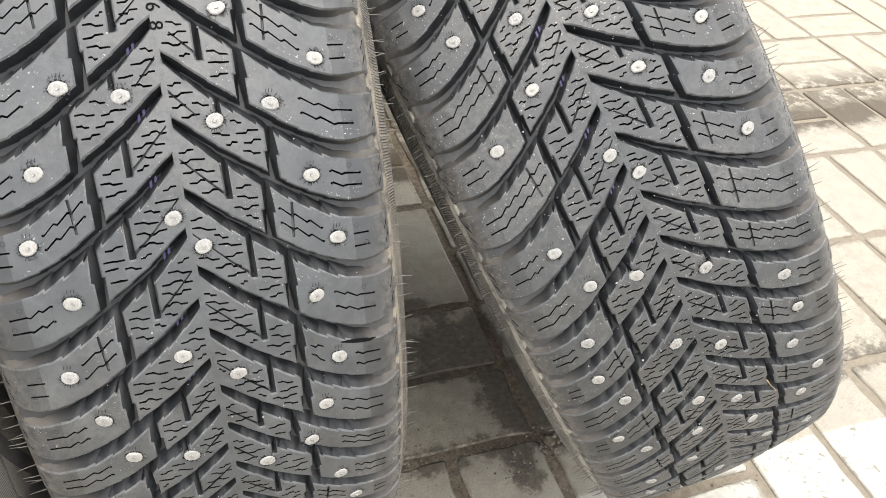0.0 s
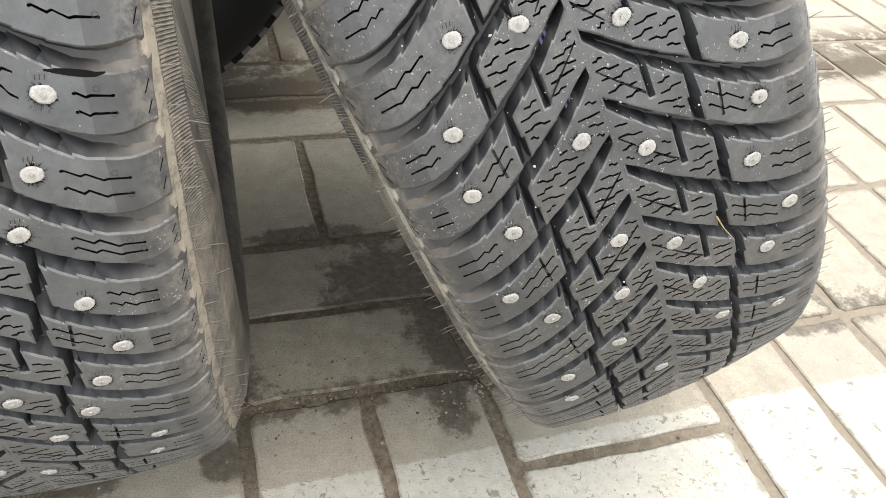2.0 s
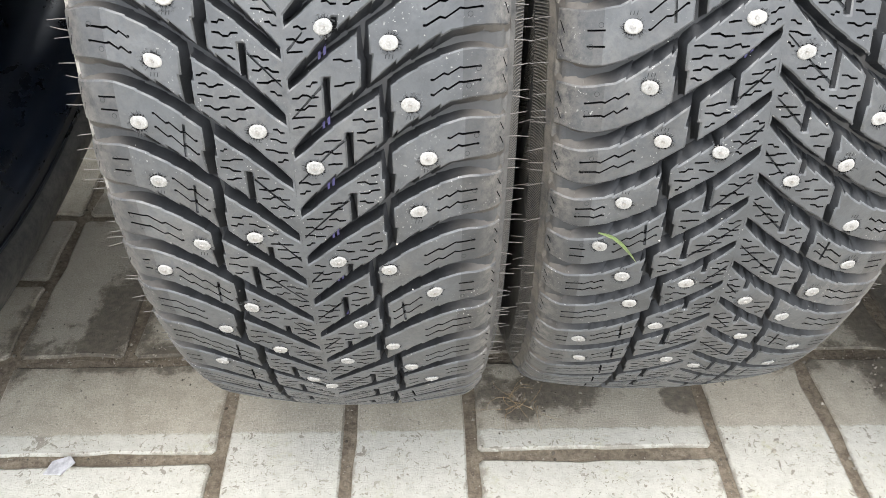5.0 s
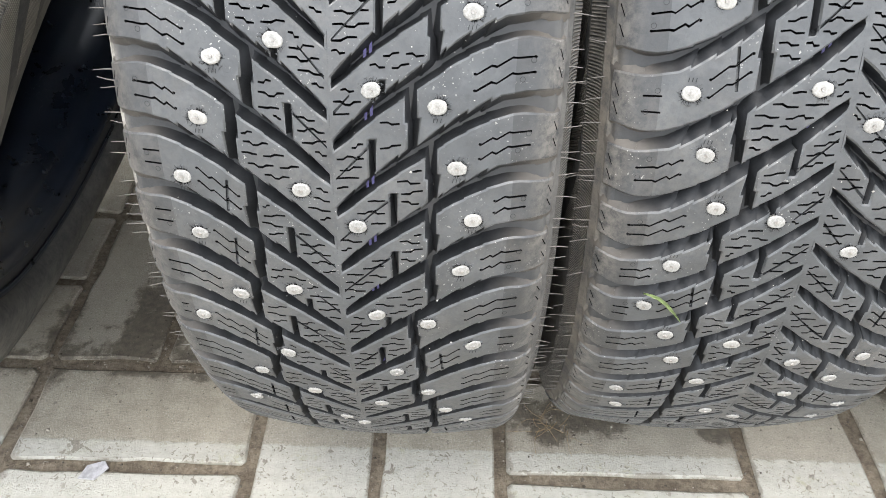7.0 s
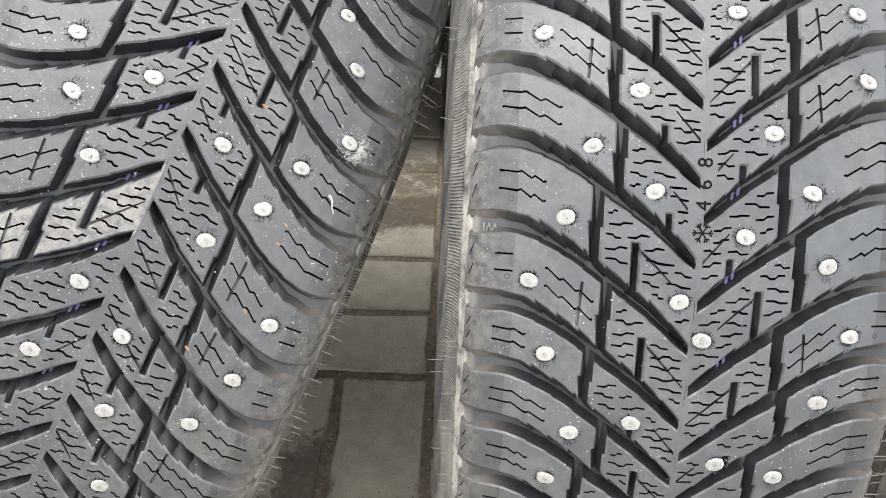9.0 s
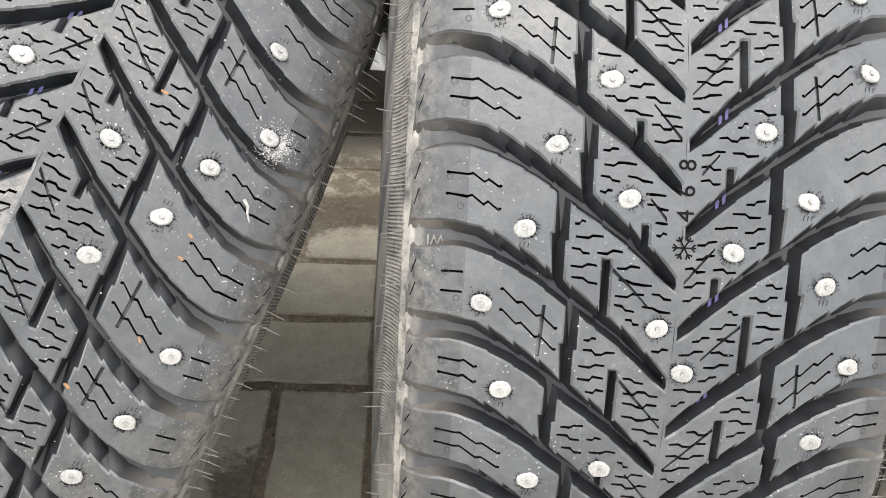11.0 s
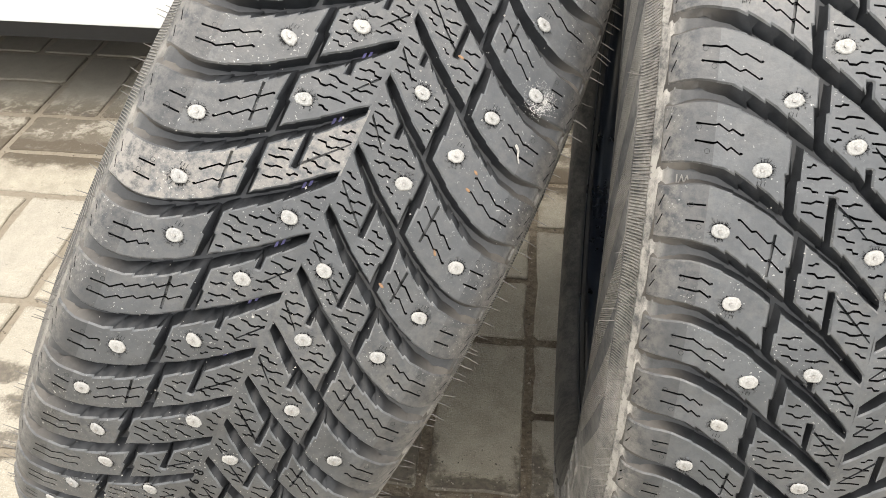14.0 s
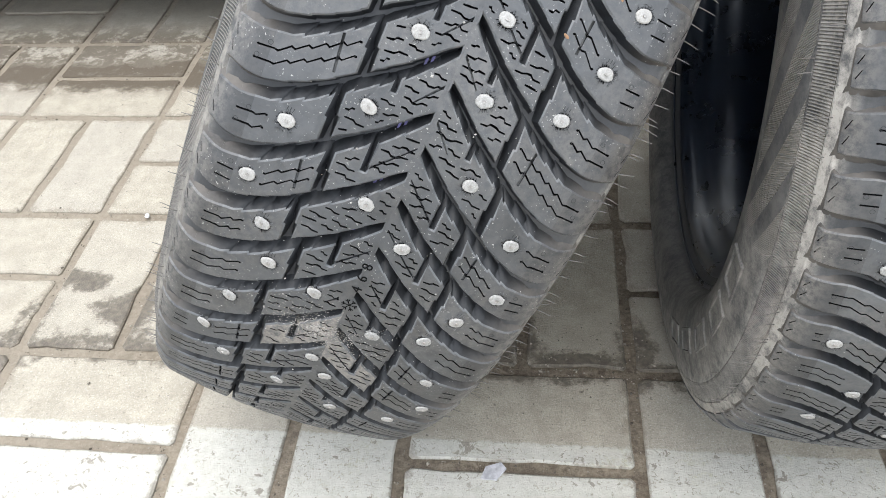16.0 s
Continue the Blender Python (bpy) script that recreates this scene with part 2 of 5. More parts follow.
def paver_concrete():
    """Pressed concrete pavers, stained by damp and dirt and darkened for shade under the car, with a worn white line
    painted over the front ones.
    """
    m = Mat("paver_concrete")
    w = m.world()
    x, y, z = m.xyz(w)
    fine = m.noise(w, 520, 4, 0.7)
    mid = m.noise(w, 38, 6, 0.65)
    big = m.noise(w, 5.5, 5, 0.6)
    rough_n = m.noise(w, 36, 8, 0.74)
    col = m.mix(m.ramp(mid, 0.3, 0.72), (0.305, 0.274, 0.214), (0.415, 0.376, 0.300))
    col = m.mix(m.math("MULTIPLY", m.rand(), 0.45), col, (0.37, 0.345, 0.300))
    col = m.mix(m.math("MULTIPLY", m.ramp(fine, 0.46, 0.70), 0.60), col, (0.22, 0.197, 0.16))
    col = m.mix(m.math("MULTIPLY", m.ramp(m.voronoi(w, 260), 0.16, 0.05), 0.5), col, (0.54, 0.515, 0.46))
    gx, gy, gz = m.xyz(m.coord("Generated"))
    ex = m.math("MULTIPLY", m.math("MINIMUM", gx, m.math("SUBTRACT", 1.0, gx)), 0.15)
    ey = m.math("MULTIPLY", m.math("MINIMUM", gy, m.math("SUBTRACT", 1.0, gy)), 0.15)
    near = m.math("MINIMUM", ex, ey)
    edge = m.math("ADD", near, m.math("MULTIPLY", m.math("SUBTRACT", m.noise(w, 55, 6, 0.75), 0.5), 0.032))
    edge = m.ramp(edge, 0.0065, 0.0)
    col = m.mix(m.math("MULTIPLY", edge, 0.6), col, (0.20, 0.17, 0.13))
    pit = m.ramp(m.noise(w, 240, 3, 0.6), 0.65, 0.70)
    col = m.mix(m.math("MULTIPLY", pit, 0.7), col, (0.16, 0.14, 0.115))
    col = m.mix(m.math("MULTIPLY", m.ramp(m.noise(w, 900, 2, 0.5), 0.55, 0.66), 0.35), col, (0.58, 0.56, 0.51))
    col = m.mix(m.math("MULTIPLY", m.ramp(big, 0.45, 0.70), 0.30), col, (0.31, 0.285, 0.24))
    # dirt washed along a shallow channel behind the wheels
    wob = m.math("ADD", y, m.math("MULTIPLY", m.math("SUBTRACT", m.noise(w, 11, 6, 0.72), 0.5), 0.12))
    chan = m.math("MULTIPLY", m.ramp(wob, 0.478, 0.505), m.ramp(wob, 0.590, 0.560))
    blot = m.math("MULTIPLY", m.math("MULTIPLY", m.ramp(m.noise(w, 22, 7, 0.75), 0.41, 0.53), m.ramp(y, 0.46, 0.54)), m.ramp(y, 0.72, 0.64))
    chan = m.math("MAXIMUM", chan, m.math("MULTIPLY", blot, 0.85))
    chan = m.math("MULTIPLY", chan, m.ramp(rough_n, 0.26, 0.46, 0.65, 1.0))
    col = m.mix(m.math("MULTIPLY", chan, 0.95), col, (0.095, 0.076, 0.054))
    # the car's shade on the ground beneath it, painted into the colour
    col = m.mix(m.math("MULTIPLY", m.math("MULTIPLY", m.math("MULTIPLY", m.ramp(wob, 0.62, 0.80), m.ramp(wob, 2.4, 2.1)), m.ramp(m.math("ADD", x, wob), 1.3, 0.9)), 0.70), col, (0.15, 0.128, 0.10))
    # damp soil that creeps out of the joints, most of all at the wheels' feet
    wet = m.math("MULTIPLY", m.ramp(m.noise(w, 7.0, 5, 0.62), 0.52, 0.74), 0.42)
    wet = m.math("MULTIPLY", wet, m.ramp(wob, -0.10, 0.0))
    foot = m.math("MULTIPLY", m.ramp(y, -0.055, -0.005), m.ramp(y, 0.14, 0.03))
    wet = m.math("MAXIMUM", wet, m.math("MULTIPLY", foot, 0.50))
    for cx, cy, rx, ry in STAINS:
        dx = m.math("DIVIDE", m.math("SUBTRACT", x, cx), rx)
        dy = m.math("DIVIDE", m.math("SUBTRACT", y, cy), ry)
        d = m.math("SQRT", m.math("ADD", m.math("MULTIPLY", dx, dx), m.math("MULTIPLY", dy, dy)))
        wet = m.math("MAXIMUM", wet, m.ramp(d, 1.7, 0.2, 0.0, 1.1))
    creep = m.ramp(near, 0.030, 0.0, 0.0, 0.42)
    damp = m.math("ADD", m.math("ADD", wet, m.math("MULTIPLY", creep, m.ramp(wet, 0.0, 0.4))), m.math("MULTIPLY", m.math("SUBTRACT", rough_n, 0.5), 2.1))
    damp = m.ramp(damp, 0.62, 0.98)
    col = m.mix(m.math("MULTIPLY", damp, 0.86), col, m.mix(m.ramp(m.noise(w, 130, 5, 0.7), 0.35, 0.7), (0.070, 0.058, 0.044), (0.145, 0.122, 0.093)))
    # the painted line
    yy = m.math("ADD", y, m.math("MULTIPLY", m.math("SUBTRACT", m.noise(w, 60, 6, 0.75), 0.5), 0.010))
    line = m.math("MULTIPLY", m.ramp(yy, -0.0790, -0.0830), m.ramp(yy, -0.262, -0.258))
    chip = m.ramp(m.noise(w, 85, 5, 0.62, 0.8), 0.630, 0.645)
    chip = m.math("MAXIMUM", chip, m.ramp(m.noise(w, 15, 7, 0.7), 0.615, 0.635))
    fleck = m.math("MULTIPLY", m.ramp(m.noise(w, 230, 3, 0.5, 1.2), 0.610, 0.635), m.ramp(m.noise(w, 24, 4), 0.35, 0.6, 0.35, 1.0))
    chip = m.math("MAXIMUM", chip, m.math("MULTIPLY", fleck, 0.9))
    chip = m.math("MAXIMUM", chip, m.math("MULTIPLY", edge, 0.8))
    col = m.mix(m.math("MULTIPLY", m.math("MULTIPLY", line, chip), 0.6), col, (0.20, 0.185, 0.16))
    line = m.math("MULTIPLY", line, m.math("SUBTRACT", 1.0, chip))
    white = m.mix(m.ramp(m.noise(w, 120, 5, 0.7), 0.35, 0.75), (0.495, 0.482, 0.430), (0.415, 0.401, 0.350))
    moss = m.math("MULTIPLY", m.ramp(m.noise(w, 26, 6, 0.7), 0.52, 0.68), m.ramp(m.noise(w, 210, 4, 0.7), 0.42, 0.62))
    white = m.mix(m.math("MULTIPLY", moss, 0.55), white, (0.37, 0.355, 0.235))
    col = m.mix(line, col, white)
    rough = m.math("SUBTRACT", 0.88, m.math("MULTIPLY", damp, 0.30))
    h = m.math("SUBTRACT", m.math("ADD", fine, m.math("MULTIPLY", mid, 1.2)), m.math("MULTIPLY", pit, 0.8))
    n = m.bump(h, 0.6, 0.0014)
    n = m.bump(line, 0.4, 0.0006, n)
    return m.done(col, rough, 0.0, n, 0.35)


def joint_dirt():
    m = Mat("joint_dirt")
    w = m.world()
    k = m.noise(w, 160, 6, 0.7)
    b = m.noise(w, 9, 4)
    col = m.mix(m.ramp(k, 0.3, 0.75), (0.125, 0.100, 0.074), (0.29, 0.245, 0.185))
    col = m.mix(m.math("MULTIPLY", m.ramp(b, 0.45, 0.7), 0.6), col, (0.07, 0.055, 0.038))
    col = m.mix(m.ramp(m.voronoi(w, 420), 0.16, 0.06), col, (0.30, 0.27, 0.22))
    # dry pale sand where nothing stands on the paving
    x, y, z = m.xyz(w)
    far = m.math("SQRT", m.math("ADD", m.math("POWER", m.math("ADD", x, 0.25), 2.0), m.math("POWER", m.math("SUBTRACT", y, 0.3), 2.0)))
    dry = m.ramp(m.math("ADD", far, m.math("MULTIPLY", m.noise(w, 6, 4), 0.25)), 0.70, 0.95)
    col = m.mix(m.math("MULTIPLY", dry, 0.88), col, m.mix(k, (0.19, 0.160, 0.120), (0.33, 0.290, 0.23)))
    # the paving goes on as a pattern where it is too far off to be told apart
    brick = m.n.new("ShaderNodeTexBrick")
    m.l.new(w, brick.inputs["Vector"])
    for key, v in (("Scale", 1.0), ("Brick Width", 0.211), ("Row Height", 0.1055), ("Mortar Size", 0.004)):
        brick.inputs[key].default_value = v
    for key, v in (("Color1", (0.36, 0.34, 0.30, 1)), ("Color2", (0.48, 0.455, 0.405, 1)), ("Mortar", (0.26, 0.225, 0.175, 1))):
        brick.inputs[key].default_value = v
    ax = m.math("ABSOLUTE", m.math("ADD", x, 0.316))
    ay = m.math("ABSOLUTE", m.math("SUBTRACT", y, 1.055))
    off = m.math("MAXIMUM", m.math("GREATER_THAN", ax, 3.06), m.math("GREATER_THAN", ay, 3.165))
    col = m.mix(off, col, m.mix(m.math("MULTIPLY", m.noise(w, 3, 6, 0.7), 0.5), brick.outputs["Color"], (0.30, 0.275, 0.23)))
    return m.done(col, 0.95, 0.0, m.bump(k, 0.8, 0.003), 0.3)


STAINS = [(0.150, 0.150, 0.075, 0.055), (0.20, 0.06, 0.05, 0.06), (0.178, -0.040, 0.020, 0.040), (0.235, 0.02, 0.05, 0.045), (-0.135, -0.040, 0.070, 0.030), (-0.165, -0.058, 0.022, 0.022),
          (-0.020, -0.050, 0.022, 0.020), (-0.47, 0.012, 0.030, 0.012), (-0.555, 0.06, 0.030, 0.075), (-0.330, 0.02, 0.05, 0.05),
          (-1.02, 0.10, 0.035, 0.022), (-0.96, 0.06, 0.05, 0.03), (-0.50, 0.52, 0.06, 0.06), (0.09, 0.225, 0.06, 0.018)]

def shaded_groove_rubber():
    m = Mat("shaded_groove_rubber")
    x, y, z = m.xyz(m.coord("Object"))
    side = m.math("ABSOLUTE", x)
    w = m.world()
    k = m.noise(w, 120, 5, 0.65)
    # block walls darker than the tread: the grooves' shade put into the tone
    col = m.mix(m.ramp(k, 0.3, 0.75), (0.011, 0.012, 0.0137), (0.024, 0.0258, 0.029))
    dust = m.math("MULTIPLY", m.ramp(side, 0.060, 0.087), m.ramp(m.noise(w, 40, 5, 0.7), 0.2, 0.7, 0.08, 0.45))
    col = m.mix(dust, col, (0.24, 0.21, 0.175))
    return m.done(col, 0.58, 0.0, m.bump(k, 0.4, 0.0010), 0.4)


RUBBER = tread_rubber("tread_rubber")
GROOVE = shaded_groove_rubber()
DUSTY = tread_rubber("dusty_tread_rubber", 0.75, 1.0)
# paler block edges: wear, with the bevels' highlight painted into the tone
WORN_LIT = tread_rubber("worn_lit_edge_rubber", 0.04, 0.8, 0.92)
SANDY = tread_rubber("sandy_tread_rubber", 0.03, 1.0, 0.57)
CASINGS = [casing_rubber("casing_rubber_" + k, l, r, c) for k, l, r, c in (("a", 0.6, 0.8, (0.36, 0.335, 0.29)), ("b", 1.0, 0.22, (0.43, 0.40, 0.355)),
                                                                           ("c", 0.40, 1.2, (0.33, 0.285, 0.225)), ("d", 0.95, 0.6, (0.45, 0.420, 0.36)))]
# near-black, so slits, cracks and moulded marks carry their shade in the colour
SIPE = plain("shaded_slit_rubber", (0.006, 0.006, 0.0065), 0.9, 0, 300, 0.25, 0.1)
STUD = stud_metal()
PIN = plain("carbide_pin", (0.34, 0.325, 0.305), 0.45, 0.6, 900)
HAIR = plain("vent_rubber", (0.13, 0.12, 0.11), 0.6, 0, 400)
STEEL = wheel_paint()
PURPLE = plain("purple_marking_paint", (0.085, 0.075, 0.19), 0.6, 0, 200)
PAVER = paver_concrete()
JOINT = joint_dirt()
CAR_PAINT = plain("white_car_paint", (0.78, 0.79, 0.78), 0.22, 0.0, 3, 0.03, 0.6)
CAR_GLASS = plain("dark_car_glass", (0.012, 0.014, 0.016), 0.06, 0.0, 5, 0.1, 0.6)
CAR_RIM = plain("silver_rim_paint", (0.42, 0.43, 0.44), 0.35, 0.6, 30)
CAR_BLACK = plain("black_panel_plastic", (0.015, 0.015, 0.016), 0.6, 0, 80)
CAR_TYRE = plain("car_tyre_rubber", (0.022, 0.023, 0.025), 0.7, 0, 120)
STRAW = plain("dry_straw", (0.30, 0.22, 0.125), 0.8, 0, 300)
GRASS = plain("grass_blade", (0.24, 0.31, 0.13), 0.5, 0, 200)
SEED = plain("seed_husk", (0.22, 0.125, 0.065), 0.7, 0, 400)
FLAKE = plain("grey_flake", (0.40, 0.395, 0.41), 0.7, 0, 200)
GRIT_PALE = plain("pale_sand", (0.36, 0.345, 0.32), 0.9, 0, 900)
CHALK = plain("pale_grit", (0.46, 0.45, 0.43), 0.9, 0, 900)


# ---- mesh helpers ----
def mesh_of(name, verts, faces, mats, idx=None, smooth=None):
    me = bpy.data.meshes.new(name)
    me.from_pydata(verts, [], faces)
    for m in mats:
        me.materials.append(m)
    if idx is not None:
        me.polygons.foreach_set("material_index", idx)
    if smooth is not None:
        me.polygons.foreach_set("use_smooth", [smooth] * len(faces) if isinstance(smooth, bool) else smooth)
    me.update()
    return me


def child(name, me, parent, m=None, label=""):
    ob = new(name, me)
    ob.parent = parent
    if m is not None:
        ob.matrix_basis = m
    return tagged(ob, label)


def part(name, bm, material, parent, label=""):
    me = bpy.data.meshes.new(name)
    bm.to_mesh(me)
    bm.free()
    me.materials.append(material)
    return child(name, me, parent, None, label)


def lathe(name, profile, mats, steps=160, idx=None):
    """A ring turned about the x axis from (x, radius) points."""
    verts, faces, ids = [], [], []
    n = len(profile)
    for k in range(steps):
        a = 2 * math.pi * k / steps
        ca, sa = math.cos(a), math.sin(a)
        verts += [(x, -r * ca, r * sa) for x, r in profile]
    for k in range(steps):
        b, d = k * n, (k + 1) % steps * n
        for j in range(n - 1):
            faces.append((b + j, d + j, d + j + 1, b + j + 1))
            ids.append(idx[j] if idx else 0)
    return mesh_of(name, verts, faces, mats, ids, True)


def tube(points, radius, sides=5):
    """A thin bent rod through points."""
    bm = bmesh.new()
    rings = []
    pts = [Vector(p) for p in points]
    for i, p in enumerate(pts):
        d = (pts[min(i + 1, len(pts) - 1)] - pts[max(i - 1, 0)]).normalized()
        a = d.orthogonal().normalized()
        b = d.cross(a)
        r = radius * (1 - 0.55 * i / (len(pts) - 1))
        rings.append([bm.verts.new(p + r * (math.cos(t) * a + math.sin(t) * b)) for t in np.linspace(0, 2 * math.pi, sides, endpoint=False)])
    for u, v in zip(rings, rings[1:]):
        for k in range(sides):
            bm.faces.new((u[k], u[(k + 1) % sides], v[(k + 1) % sides], v[k]))
    bm.faces.new(rings[0][::-1])
    bm.faces.new(rings[-1])
    return bm


# ---- tread pattern, in millimetres: s across from the centre line, p round the tyre, away from the arrow's point ----
G_S = [0, 3, 5, 9, 16, 26, 37, 47, 55, 63, 72, 80, 87]
G_P = [-1.0, 1.8, 3.7, 7.4, 13.9, 21.5, 29, 36.5, 41, 45, 47.5, 47.5, 46.5]
H_S = [0, 0.9, 1.1, 4, 9, 16, 26, 40, 55, 72, 86]
H_W = [0.0, 0.0, 2.2, 2.8, 3.0, 3.1, 3.2, 3.3, 3.4, 3.9, 4.8]
SEAM = 0.95              # nearer the centre line than this the blocks of both sides run into each other
EDGE = 90.6
MEAN_PITCH = 29.0


def groove(s):
    return float(np.interp(s, G_S, G_P))


def half(s):
    return float(np.interp(s, H_S, H_W))


def top_r(s):
    return TYRE_R - CROWN * (s / 1000) ** 2 - 0.0036 * max(0.0, (s - 78) / 8) ** 2


def depth(s):
    return float(np.interp(s, [0, 50, 68, 78, 85, 95], [0.0076, 0.0074, 0.0064, 0.0042, 0.0020, 0.0010]))


# past 80 mm the tread wraps round the shoulder: distance round, offset and radius
W_S = [80, 84, 87, 90, 93, 96]
W_X = [80, 83.6, 86.3, 88.7, 90.5, 91.9]
W_R = [0.3156, 0.3132, 0.3108, 0.3080, 0.3046, 0.3008]


def section(s):
    """The tread's cross section: offset in mm and radius in m at a distance s round from the centre line."""
    if s <= 80:
        return s, top_r(s)
    return float(np.interp(s, W_S, W_X)), float(np.interp(s, W_S, W_R))


def section_normal(s):
    (x0, r0), (x1, r1) = section(max(0.0, s - 1.5)), section(s + 1.5)
    return Vector(((r0 - r1) * 1000, x1 - x0)).normalized()


ZRNG = random.Random(77)


def zigzag(s0, p0, s1, p1, wide=0.75, amp=0.95, steps=3):
    """The outline of a slit that runs in short level pieces, stepping up and down on its way."""
    steps = max(2, round(math.hypot(s1 - s0, p1 - p0) / 3.9))
    mid, up = [], ZRNG.choice((-1, 1))
    for k in range(steps):
        a = (k + (0.0 if k == 0 else ZRNG.uniform(0.10, 0.30))) / steps
        b = (k + (1.0 if k == steps - 1 else ZRNG.uniform(0.72, 0.95))) / steps
        off = amp * up * ZRNG.uniform(0.42, 0.75)
        tilt = amp * ZRNG.uniform(-0.12, 0.12)
        up = -up if ZRNG.random() < 0.8 else up * 0.2
        up = 1 if up > 0.5 else -1 if up < -0.5 else up
        if abs(up) < 0.5:
            up = ZRNG.choice((-1, 1))
        mid.append((s0 + (s1 - s0) * a, p0 + (p1 - p0) * a + off - tilt))
        mid.append((s0 + (s1 - s0) * b, p0 + (p1 - p0) * b + off + tilt))
    n = len(mid)
    w_ = [wide * (0.38 if k in (0, n - 1) else ZRNG.uniform(0.42, 0.56)) for k in range(n)]
    return [(s, p + h) for (s, p), h in zip(mid, w_)] + [(s, p - h) for (s, p), h in zip(mid[::-1], w_[::-1])]


def saw(marks, wide, period=7.0):
    """The outline of a long slit through (s, p) marks: level at its outer end, then long ramps with short kinks back."""
    (sa, pa), (sb, pb), (sc, pc) = marks
    mid = [(sa, pa), (sb + 0.8, pb)] if sa - sb > 1 else [(sb, pb)]
    n = max(1, round((sb - sc) / period + 0.2))
    for k in range(n):
        a, b = (k + 0.14) / n, (k + 0.88) / n
        amp = ZRNG.uniform(0.55, 0.85)
        mid.append((sb + (sc - sb) * a, pb + (pc - pb) * a + amp))
        mid.append((sb + (sc - sb) * b, pb + (pc - pb) * b - amp))
    mid.append((sc, pc + 0.1))
    w_ = [wide * ZRNG.uniform(0.42, 0.60) for _ in mid]
    # round holes at both ends
    (s0, p0), (s1, p1) = mid[0], mid[-1]
    mid = [(s0, p0), (s0 - 0.3, p0), (s0 - 0.8, p0), (s0 - 1.2, p0)] + mid[1:-1] + [(s1 + 1.2, p1), (s1 + 0.8, p1), (s1 + 0.3, p1), (s1, p1)]
    hole = [0.22, 0.50, 0.52, wide * 0.45]
    w_ = hole + w_[1:-1] + hole[::-1]
    return [(s, p + h) for (s, p), h in zip(mid, w_)] + [(s, p - h) for (s, p), h in zip(mid[::-1], w_[::-1])]


def straight(s0, p0, s1, p1, wide):
    d = Vector((s1 - s0, p1 - p0)).normalized() * wide / 2
    n = Vector((-d.y, d.x))
    return [(s0 + n.x, p0 + n.y), (s1 + n.x, p1 + n.y), (s1 - n.x, p1 - n.y), (s0 - n.x, p0 - n.y)]


def edge_path(s0, s1, low, L, notch=None):
    """One long edge of a block, with saw teeth, from s0 to s1."""
    out = []
    step = 8.7
    cuts = ([0.0, 0.9, 1.1] if s0 == 0 else [s0]) + [k * step for k in range(1, 12) if s0 + 1.5 < k * step < s1 - 1.5] + [s1]
    for a, b in zip(cuts, cuts[1:]):
        for f in ((0.0,) if b - a < 1 else (0.0, 0.5, 1.0)):
            s = a + (b - a) * f
            if f == 1.0 and b is not cuts[-1]:
                s -= 0.05
            t = (1.3 if low else 0.5) * f * min(1.0, s / 14) if 2.2 < s < 66 else 0.0
            out.append((s, groove(s) + half(s) + t if low else L + groove(s) - half(s) - t))
    if notch:
        sn, hn, wn_ = notch
        k = next(i for i, q in enumerate(out) if q[0] > sn + wn_)
        base = groove(sn) + half(sn)
        top = base + hn
        path = [(sn - wn_, base - 0.8), (sn - wn_, top - 1.9), (sn - wn_, top), (sn - wn_ * 0.5, top + 0.4), (sn + wn_, top + 0.4), (sn + wn_, base + 0.8)]
        out = [q for q in out[:k] if q[0] < sn - wn_] + path + out[k:]
    return out


def inset(poly, d):
    n = len(poly)
    area = sum(poly[i][0] * poly[(i + 1) % n][1] - poly[(i + 1) % n][0] * poly[i][1] for i in range(n))
    sg = 1 if area > 0 else -1
    out = []
    for i in range(n):
        a, b, c = Vector(poly[i - 1]), Vector(poly[i]), Vector(poly[(i + 1) % n])
        u, v = (b - a), (c - b)
        u = u.normalized() if u.length > 1e-6 else Vector((1, 0))
        v = v.normalized() if v.length > 1e-6 else u
        nu, nv = Vector((-u.y, u.x)) * sg, Vector((-v.y, v.x)) * sg
        m = nu + nv
        m = m / max(0.6, m.dot(m) / 2 if m.length > 1e-6 else 1)
        out.append((b.x + m.x * d, b.y + m.y * d))
    return out


def inside(q, poly):
    r, n = False, len(poly)
    for i in range(n):
        (x0, y0), (x1, y1) = poly[i - 1], poly[i]
        if (y0 > q[1]) != (y1 > q[1]) and q[0] < (x1 - x0) * (q[1] - y0) / (y1 - y0) + x0:
            r = not r
    return r


